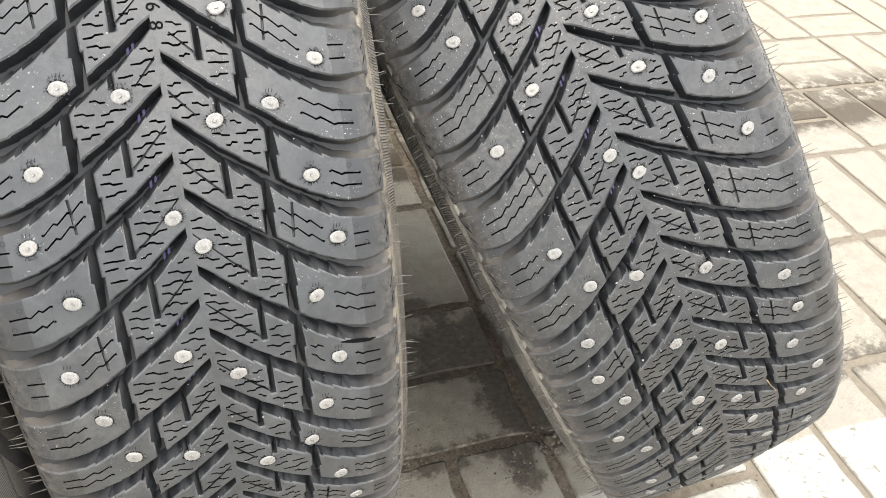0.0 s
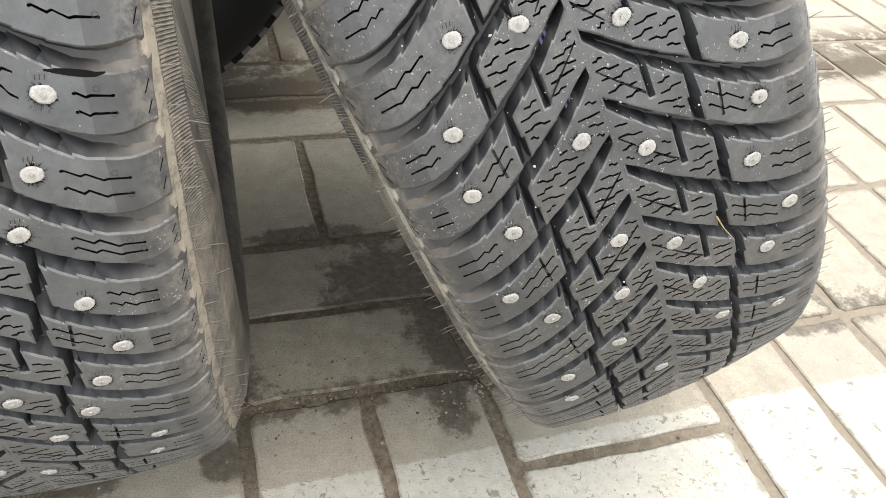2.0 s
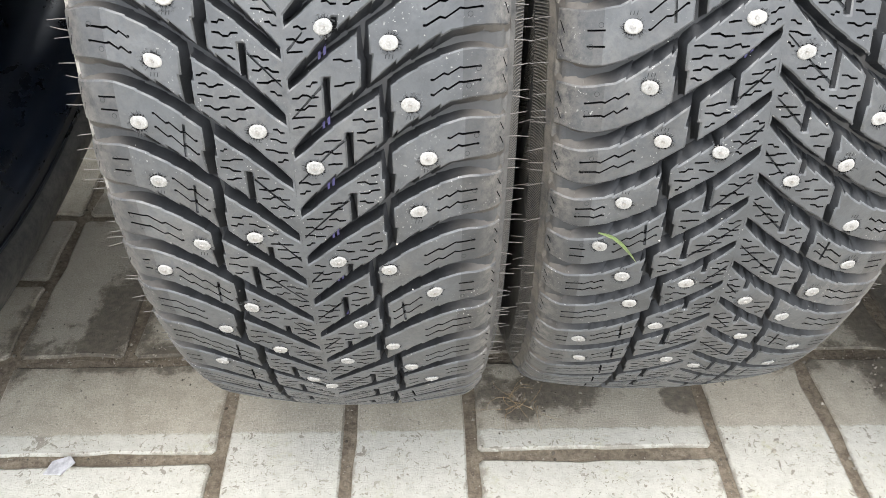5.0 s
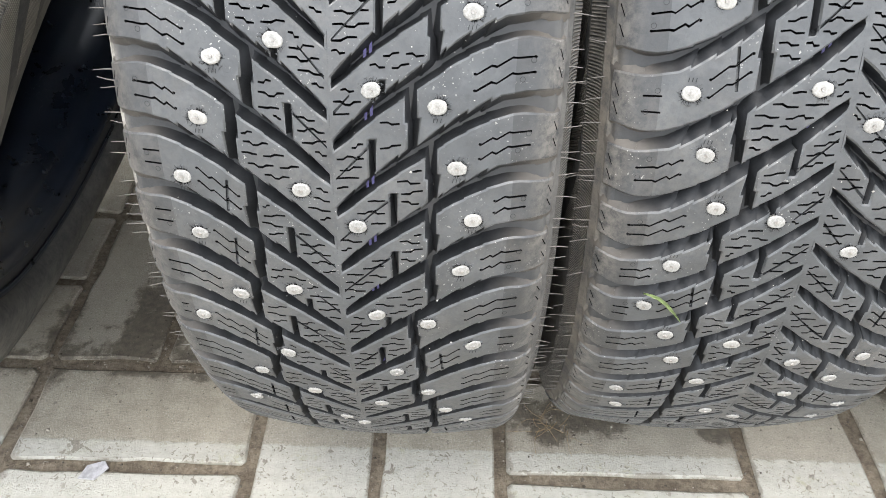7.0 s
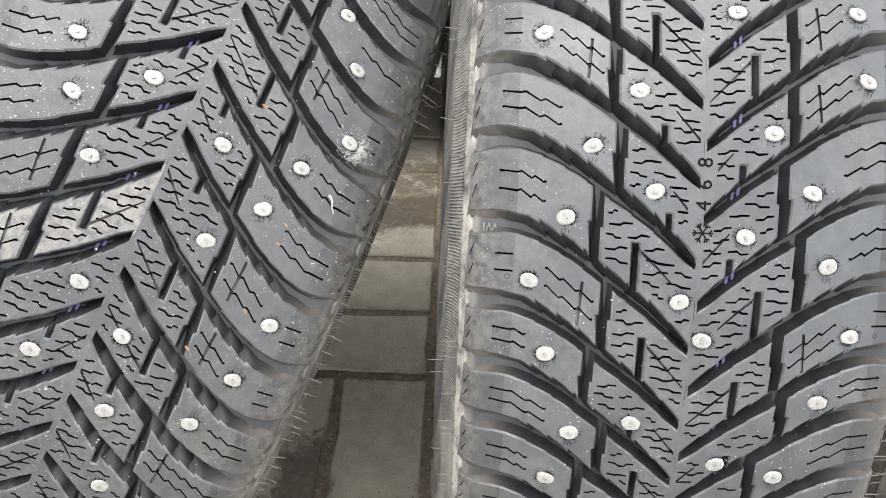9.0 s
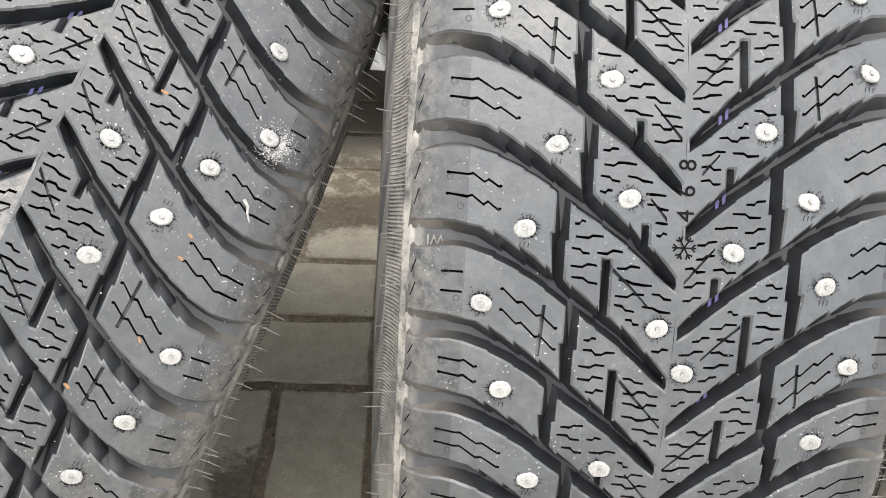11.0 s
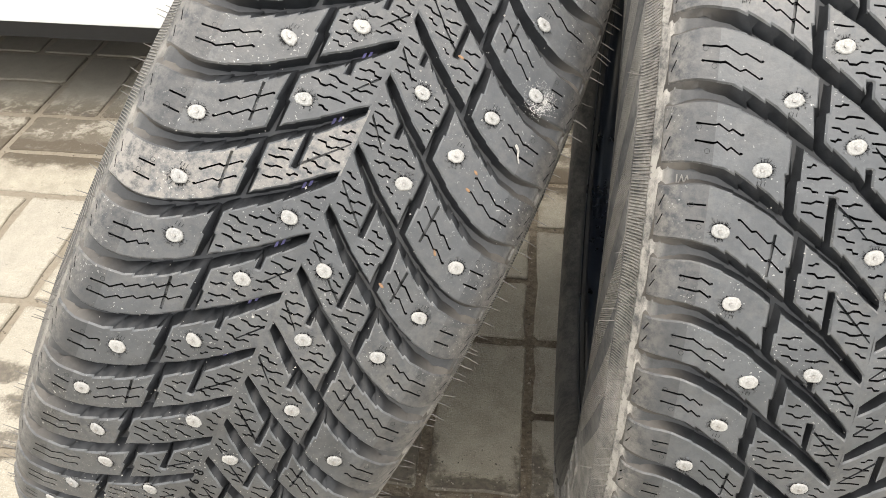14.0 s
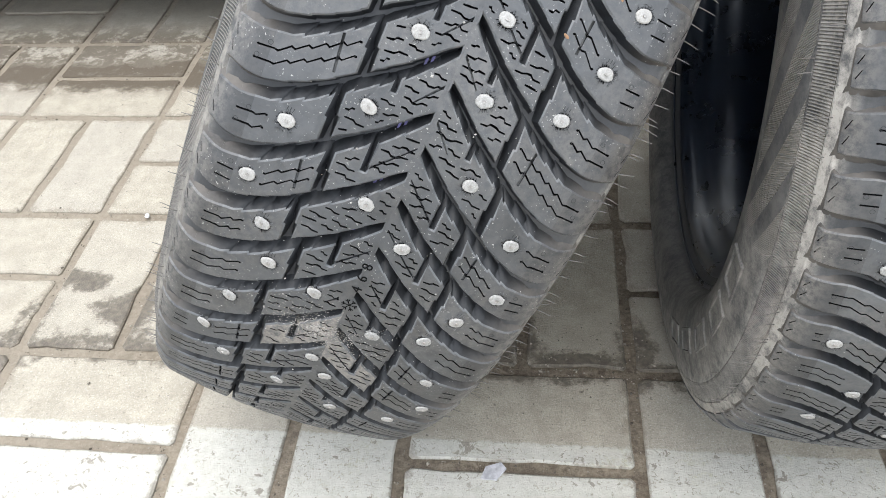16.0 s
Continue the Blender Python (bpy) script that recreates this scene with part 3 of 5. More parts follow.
def block_mesh(name, poly, slits, side, turn, material, detail=True):
    """A tread block: chamfered top with slits cut into it, and walls down to the groove's floor."""
    verts, faces, idx, smooth = [], [], [], []

    def at(q, down):
        x, r = section(q[0])
        n = section_normal(q[0]) if q[0] > 74 else Vector((0.0, 1.0))
        x, r = x - n.x * down * 1000, r - n.y * down
        a = turn * q[1] / 1000 / TYRE_R
        return (side * x / 1000, -r * math.cos(a), r * math.sin(a))

    ch = 0.75 if detail else 0.0
    flip = (side * turn) > 0
    area = sum(poly[i - 1][0] * poly[i][1] - poly[i][0] * poly[i - 1][1] for i in range(len(poly)))
    if area < 0:
        poly = poly[::-1]

    def face(ids, mat, sm):
        faces.append(tuple(ids) if not flip else tuple(ids[::-1]))
        idx.append(mat)
        smooth.append(sm)

    top = inset(poly, ch) if detail else poly
    top = [(o if o[0] < SEAM else q) for q, o in zip(top, poly)]
    ok = []
    if detail:
        rim = inset(poly, ch + 0.55)
        ok = [(h, deep, k) for h, deep, k in slits if k == 2 or all(inside(q, rim) for q in h)]
    holes = [h for h, deep, k in ok]
    pts = [Vector(q) for q in top]
    loops = [list(range(len(top)))]
    for h in holes:
        loops.append(list(range(len(pts), len(pts) + len(h))))
        pts += [Vector(q) for q in h]
    if detail:
        s_lo, s_hi = min(q[0] for q in top), max(q[0] for q in top)
        p_lo, p_hi = min(q[1] for q in top), max(q[1] for q in top)
        deep = inset(poly, ch + 1.5)
        for s in np.arange(s_lo + 4, s_hi, 7.5):
            for p in np.arange(p_lo + 3, p_hi, 7.5):
                q = (float(s), float(p))
                if inside(q, deep) and not any(inside(q, h) for h in holes):
                    pts.append(Vector(q))
    rims = [(l[i - 1], l[i]) for l in loops for i in range(len(l))]
    got = cdt(pts, rims, [], 0, 1e-5)
    base = len(verts)
    verts += [at((v.x, v.y), 0) for v in got[0]]
    n_top = len(verts)
    for f in got[2]:
        mid = (sum(got[0][k].x for k in f) / len(f), sum(got[0][k].y for k in f) / len(f))
        if inside(mid, top) and not any(inside(mid, h) for h in holes):
            a = sum(got[0][f[i - 1]].x * got[0][f[i]].y - got[0][f[i]].x * got[0][f[i - 1]].y for i in range(len(f)))
            ids = [base + k for k in f]
            face(ids[::-1] if a > 0 else ids, 0, True)
    n = len(poly)

    def cut_through(i):
        q, r = poly[i], poly[(i + 1) % n]
        return any(inside(((q[0] + r[0]) / 2, (q[1] + r[1]) / 2), h) for h in holes)

    if detail:
        b = len(verts)
        verts.extend(at(q, 0.0) for q in top)
        verts.extend(at(q, 0.0008 if q[0] >= SEAM else 0.0) for q in poly)
        for i in range(n):
            j = (i + 1) % n
            if not cut_through(i):
                face((b + i, b + j, b + n + j, b + n + i), 3, False)
    b = len(verts)
    verts.extend(at(q, 0.0008 if detail and q[0] >= SEAM else 0) for q in poly)
    # the wall on the arrow's side slopes out to the groove's floor, the other is nearly upright
    foot = [(o[0] + (q[0] - o[0]) * k, o[1] + (q[1] - o[1]) * k) for q, o in zip(inset(poly, -1.0), poly) for k in (0.6 + 1.7 * max(0.0, o[1] - q[1]),)] if detail else poly
    foot = [(o if o[0] < SEAM else q) for q, o in zip(foot, poly)]
    if detail:
        verts.extend(at(q, depth(q[0]) * 0.70) for q in foot)
        foot = [(o if o[0] < SEAM else (o[0] + (q[0] - o[0]) * 1.3, o[1] + (q[1] - o[1]) * 1.3)) for q, o in zip(inset(foot, -1.0), foot)]
    verts.extend(at(q, depth(q[0]) + (0.0004 if detail else 0.0012)) for q in foot)
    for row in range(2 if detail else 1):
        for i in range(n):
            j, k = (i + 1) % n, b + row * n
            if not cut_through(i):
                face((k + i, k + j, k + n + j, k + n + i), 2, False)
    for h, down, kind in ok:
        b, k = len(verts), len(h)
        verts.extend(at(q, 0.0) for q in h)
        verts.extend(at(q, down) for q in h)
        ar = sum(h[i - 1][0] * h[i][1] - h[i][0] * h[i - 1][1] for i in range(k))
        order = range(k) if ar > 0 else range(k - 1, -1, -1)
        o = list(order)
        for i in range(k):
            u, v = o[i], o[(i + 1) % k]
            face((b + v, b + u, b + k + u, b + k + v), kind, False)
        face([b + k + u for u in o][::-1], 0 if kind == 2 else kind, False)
    me = mesh_of(name, verts, faces, [material, SIPE, GROOVE, WORN_LIT], idx, smooth)
    # the top follows the tyre's round, without a seam to the next block
    turned = [(0.0, 0.0, 0.0)] * len(verts)
    for k in range(n_top):
        x, y, z = verts[k]
        n, r = section_normal(got[0][k].x), math.hypot(y, z)
        turned[k] = (side * n.x, n.y * y / r, n.y * z / r)
    me.normals_split_custom_set_from_vertices(turned)
    return me


from mathutils.geometry import delaunay_2d_cdt as cdt


def strip_blocks(L, studs, rng, quiet=lambda p: False):
    """The outlines and slits of the centre block and the shoulder block of one pitch. studs: (s, p) from the pitch's own tip.
    quiet: tells where moulded marks keep the slits off the centre line."""
    outer = [q for q in studs if q[0] > 34]
    so = outer[0][0] if outer else 0
    slot = 31.5 if 34 < so < 46 else 39.5 if 46 <= so < 58 else 34.5
    inner = [q for q in studs if q[0] <= 34]
    w = 1.85
    kind = "stud" if any(q[0] > 11 for q in inner) else "notch"
    if kind == "notch":
        sn = slot - 15.5
        rise = L * 0.64 - 4.0
        low_c = edge_path(0.0, slot - w, True, L, (sn, rise, 1.35))
    else:
        sn = max(11.5, slot - 19.5)
        low_c = edge_path(0.0, slot - w, True, L, (sn, 5.5, 1.2)) if inner[0][0] > 13 else edge_path(0.0, slot - w, True, L)
    up_c = edge_path(0.0, slot - w, False, L)
    (sa, pa), (sb, pb) = low_c[-1], up_c[-1]
    pm = (pa + pb) / 2
    centre = low_c + [(sa, pm), (sa - 1.1, pm + 0.2), (sb - 1.1, pb)] + up_c[::-1][1:]
    low_s = edge_path(slot + w, EDGE, True, L)
    up_s = edge_path(slot + w, EDGE, False, L)
    (sa, pa), (sb, pb) = low_s[0], up_s[0]
    pm = (pa + pb) / 2
    e0, e1 = low_s[-1][1], up_s[-1][1]
    shoulder = low_s + [(EDGE + 0.3, e0 + (e1 - e0) * 0.35), (EDGE + 0.3, e0 + (e1 - e0) * 0.7)] + up_s[::-1][:-1] + [(sb - 0.2, pb - 0.4), (sb - 0.2, pm), (sa + 0.9, pm - 0.2)]

    def clear(h, room=5.6):
        return all(math.hypot(q[0] - a, (q[1] - b)) > room for q in h for a, b in studs)

    sc, ss = [], []

    def frac(s, f):
        return groove(s) + half(s) + f * (L - 2 * half(s))

    # centre block: a shallow cut that carries the other side's groove on towards a notch
    first = 5.4 if quiet(L * 0.5) else 1.5
    if kind == "notch":
        top = half(sn) + rise - 1.0
        last = sn - 1.0
        line = [(s, groove(s) + L * 0.5 + (top - L * 0.5) * s / sn) for s in np.linspace(first, last, 9)]
        mid = [q for q in line if clear([q], 5.8)]
    else:
        last = 11.0
        mid = [(s, groove(s) + L * (0.5 + 0.10 * s / 12)) for s in np.linspace(first, last, 4)]
        while len(mid) > 2 and not clear(mid, 5.6):
            mid = mid[:-1]
    wid = [0.42 + 0.40 * k / max(1, len(mid) - 1) for k in range(len(mid))]
    if kind == "stud":
        wid = wid[::-1]
    cut = [(float(s), p + w_) for (s, p), w_ in zip(mid, wid)] + [(float(s), p - w_) for (s, p), w_ in zip(mid[::-1], wid[::-1])]
    if len(mid) > 2 and clear(cut, 4.8):
        sc.append((cut, 0.0014, 2))
    # and short stepped slits, level across the tread
    rim = inset(centre, 1.55)
    p_all = [q[1] for q in centre]
    level = min(p_all) + 2.6 + rng.uniform(0, 1.6)
    while level < max(p_all) - 1.5:
        run = []
        least = 4.8 if quiet(level) else 1.4
        for s in np.arange(least, slot, 0.5):
            q = (float(s), level)
            good = inside(q, rim) and inside((q[0], level + 0.7), rim) and inside((q[0], level - 0.7), rim)
            good = good and all(math.hypot(q[0] - a, level - b) > 5.7 for a, b in studs)
            if good:
                run.append(float(s))
            if run and (not good or s > slot - 1):
                a, b = run[0] + 0.2, run[-1] - 0.2
                run = []
                cuts_ = []
                if b - a > 14.5:
                    c_ = (a + b) / 2 + rng.uniform(-1.5, 1.5)
                    cuts_ = [(a, c_ - 1.2), (c_ + 1.2, b)]
                elif b - a > 3.0:
                    cuts_ = [(a, b)] if b - a < 11 else [(a + rng.uniform(0, 1.5), b - rng.uniform(0, 1.5))]
                for a, b in cuts_:
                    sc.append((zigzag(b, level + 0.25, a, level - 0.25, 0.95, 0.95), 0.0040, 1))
        level += rng.uniform(4.2, 4.9)
    # shoulder block: long slits that follow the block and run out level through its dark outer end
    if so == 0:
        for f in (0.36, 0.64):
            ss.append((saw([(77.5, frac(77.5, f)), (69.5, frac(69.5, f)), (slot + 4.0, frac(slot + 4.0, f))], 0.86), 0.0040, 1))
        ss.append((straight(slot + 12.0, frac(slot + 12.0, 0.06), slot + 10.6, frac(slot + 10.6, 0.84), 1.2), 0.0012, 2))
    elif so >= 58:
        for f in (0.36, 0.64):
            ss.append((straight(77.8, frac(77.8, f), max(so + 6.2, 70.5), frac(72, f), 0.8), 0.0030, 1))
            near0, near1 = so - 6.0, slot + 4.0
            ss.append((saw([(near0, frac(near0, f)), (near0, frac(near0, f)), (near1, frac(near1, f))], 0.86), 0.0040, 1))
        # a shallow straight cut across both slits
        sx = slot + 9.5
        ss.append((straight(sx + 0.6, frac(sx + 0.6, 0.08), sx - 0.6, frac(sx - 0.6, 0.80), 1.2), 0.0012, 2))
    else:
        far1 = max(so + 8.0, 54.0)
        for f in (0.36, 0.64):
            ss.append((saw([(77.5, frac(77.5, f)), (69.5, frac(69.5, f)), (far1, frac(far1, f))], 0.86), 0.0040, 1))
            if so - 7.0 - slot - 4.5 > 5:
                ss.append((zigzag(so - 7.0, frac(so - 7.0, f), slot + 4.5, frac(slot + 4.5, f), 0.95, 1.2), 0.0040, 1))
        # a short slanting slit beside the slot
        h = straight(slot + 3.4, frac(slot + 3.4, 0.19), slot + 7.6, frac(slot + 7.6, 0.27), 1.1)
        if clear(h, 4.9):
            ss.append((h, 0.0034, 1))
    ss = [z for z in ss if clear(z[0], 4.9)]
    # serration at the outer end
    for f in (0.2, 0.55):
        ss.append((straight(EDGE - 1.6, frac(80, f), EDGE - 3.6, frac(80, f + 0.22), 0.42), 0.0020, 1))
    return centre, shoulder, sc, ss


def stud_meshes():
    """A stud's flat head with its pin, and the torn rubber round it; three of each."""
    out = []
    rng = random.Random(5)
    for v in range(4):
        bm = bmesh.new()
        n = 14
        rx, rz = rng.uniform(0.0036, 0.0040), rng.uniform(0.0029, 0.0033)
        jig = [rng.uniform(0.90, 1.06) for _ in range(n)]

        def ring(f, y):
            return [bm.verts.new((rx * f * jig[k] * math.cos(2 * math.pi * k / n), y, rz * f * jig[k] * math.sin(2 * math.pi * k / n))) for k in range(n)]

        rings = [ring(1.0, 0.001), ring(1.0, -0.0003), ring(0.93, -0.00070), ring(0.80, -0.00092), ring(0.42, -0.0010)]
        for a, b in zip(rings, rings[1:]):
            for k in range(n):
                bm.faces.new((a[k], b[k], b[(k + 1) % n], a[(k + 1) % n]))
        bm.faces.new(rings[-1])
        bmesh.ops.recalc_face_normals(bm, faces=bm.faces)
        head = bpy.data.meshes.new("stud")
        bm.to_mesh(head)
        bm.free()
        head.materials.append(STUD)
        bm = bmesh.new()
        tri = [(0.0011 * math.cos(a), 0.0009 * math.sin(a)) for a in (0.3, 1.2, 2.4, 3.3, 4.5, 5.4)]
        lo = [bm.verts.new((x, -0.0008, z)) for x, z in tri]
        hi = [bm.verts.new((x * 0.8, -0.0016, z * 0.8)) for x, z in tri]
        for k in range(6):
            bm.faces.new((lo[k], hi[k], hi[(k + 1) % 6], lo[(k + 1) % 6]))
        bm.faces.new(hi)
        bmesh.ops.recalc_face_normals(bm, faces=bm.faces)
        pin = bpy.data.meshes.new("pin")
        bm.to_mesh(pin)
        bm.free()
        pin.materials.append(PIN)
        bm = bmesh.new()
        for k in range(110):
            a = rng.uniform(0, 2 * math.pi)
            l = rng.uniform(0.0040, 0.0050) if rng.random() < 0.80 else rng.uniform(0.0050, 0.0064)
            w_ = rng.uniform(0.015, 0.055)
            p = [(0.0033, a - w_), (l, a + rng.uniform(-0.12, 0.12)), (0.0033, a + w_)]
            bm.faces.new([bm.verts.new((r * math.cos(t), -0.00018, r * math.sin(t) * 0.90)) for r, t in p])
        # crumbs and lips of rubber that the stud has raised
        for k in range(26):
            a, d = rng.uniform(0, 2 * math.pi), rng.uniform(0.0040, 0.0052) + (rng.random() ** 3) * 0.0014
            cx, cz = d * math.cos(a), d * math.sin(a) * 0.90
            l, w_, h = rng.uniform(0.0004, 0.0011), rng.uniform(0.0002, 0.0004), rng.uniform(0.0003, 0.0007)
            t = a + math.pi / 2 + rng.uniform(-0.6, 0.6)
            u, v_ = Vector((math.cos(t), 0, math.sin(t))) * l / 2, Vector((-math.sin(t), 0, math.cos(t))) * w_
            mid = Vector((cx, 0, cz))
            low = [bm.verts.new(q) for q in (mid - u, mid - v_, mid + u, mid + v_)]
            tip = bm.verts.new(mid + Vector((0, -h, 0)))
            for i in range(4):
                f = bm.faces.new((low[i], low[(i + 1) % 4], tip))
                f.material_index = 1
        tear = bpy.data.meshes.new("torn_rubber")
        bm.to_mesh(tear)
        bm.free()
        tear.materials.append(SIPE)
        tear.materials.append(WORN_LIT)
        out.append((head, pin, tear))
    return out


STUD_SET = stud_meshes()


def hair_meshes():
    out = []
    rng = random.Random(9)
    for v in range(4):
        l = (0.0055, 0.007, 0.0085, 0.0075)[v]
        bend = rng.uniform(-0.0012, 0.0012)
        bm = tube([(0, 0, 0), (l * 0.5, 0.0002, bend * 0.3), (l, 0.0003, bend)], 0.00030, 5)
        me = bpy.data.meshes.new("rubber_whisker")
        bm.to_mesh(me)
        bm.free()
        me.materials.append(HAIR)
        out.append(me)
    return out


HAIRS = hair_meshes()


def flat_marks():
    """Three short strokes moulded beside a stud, and the ring that a mould vent leaves."""
    comb = [(-0.0018, 0.0)]
    for k in (-1, 0, 1):
        x = 0.0014 * k
        comb += [(x - 0.0002, 0.00002), (x + 0.0001, 0.0017), (x + 0.0004, 0.0017), (x + 0.0001, 0.00002)]
    comb += [(0.0018, 0.0)]
    ticks = mesh_of("tick_mark", [(x, -0.0001, z) for x, z in comb], [tuple(range(len(comb)))], [GROOVE])
    v, f, n = [], [], 12
    for k in range(n):
        a = 2 * math.pi * k / n
        v += [(0.00092 * math.cos(a), -0.0001, 0.00092 * math.sin(a)), (0.00112 * math.cos(a), -0.0001, 0.00112 * math.sin(a))]
    for k in range(n):
        j = (k + 1) % n
        f.append((2 * k, 2 * k + 1, 2 * j + 1, 2 * j))
    return ticks, mesh_of("vent_ring", v, f, [GROOVE])


TICKS, VENT = flat_marks()


def casing_profile(bulge=0.100):
    """Half a tyre from the crown to the bead; bulge: how far the sidewall stands out."""
    p = []
    for s in np.linspace(0, 84.5, 20):
        p.append((s / 1000, top_r(s) - depth(s)))
    p += [(0.0860, 0.3096), (0.0868, 0.3080), (0.0876, 0.3062), (0.0884, 0.3064), (0.0893, 0.3050), (0.0897, 0.3030), (0.0912, 0.3015), (0.0920, 0.2985),
          (0.0935, 0.2935), (0.0958, 0.2885), (0.0964, 0.2880), (0.0978, 0.2790), (0.0992, 0.2690), (0.1000, 0.2580), (0.0999, 0.2480), (0.0994, 0.2400),
          (0.0982, 0.2330), (0.0962, 0.2285), (0.0935, 0.2250), (0.0905, 0.2226), (0.0880, 0.2212), (0.0850, 0.2200), (0.0820, 0.2170), (0.0780, 0.2080)]
    return [(x + (bulge - 0.100) * float(np.interp(r, [0.208, 0.225, 0.245, 0.262, 0.285, 0.2985], [0.2, 0.7, 1.0, 0.9, 0.35, 0.0])), r) for x, r in p]


BULGES = ((0.1035, 0.100), (0.1030, 0.0985), (0.0985, 0.103), (0.101, 0.103))
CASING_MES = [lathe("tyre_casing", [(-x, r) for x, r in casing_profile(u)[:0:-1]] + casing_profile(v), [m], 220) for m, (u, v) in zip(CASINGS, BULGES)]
RIM_P = [(0.0835, 0.2010), (0.0850, 0.2030), (0.0832, 0.2042), (0.0805, 0.2020), (0.0790, 0.1960), (0.0770, 0.1895), (0.0700, 0.1870), (0.0620, 0.1860), (0.0560, 0.1780),
         (0.0480, 0.1700), (0.0200, 0.1680), (-0.0100, 0.1700), (-0.0200, 0.1760), (-0.0450, 0.1850), (-0.0700, 0.1870), (-0.0770, 0.1895), (-0.0790, 0.1960), (-0.0805, 0.2020),
         (-0.0832, 0.2042), (-0.0850, 0.2030), (-0.0835, 0.2010)]
RIM_P = [(x, r + 0.0160) for x, r in RIM_P]
RIM_IN = [(x * 0.985, r - 0.0028) for x, r in RIM_P]
RIM_ME = lathe("rim", RIM_P + RIM_IN[::-1] + RIM_P[:1], [STEEL], 120)
DISC_ME = lathe("wheel_disc", [(-0.030, 0.1860), (-0.026, 0.1720), (-0.020, 0.1500), (-0.034, 0.1250), (-0.040, 0.1000), (-0.030, 0.0800), (-0.026, 0.0500), (-0.030, 0.0300),
                               (-0.036, 0.0290), (-0.034, 0.0500), (-0.038, 0.0800), (-0.048, 0.1000), (-0.042, 0.1280), (-0.028, 0.1530), (-0.034, 0.1730), (-0.036, 0.1860)], [STEEL], 90)


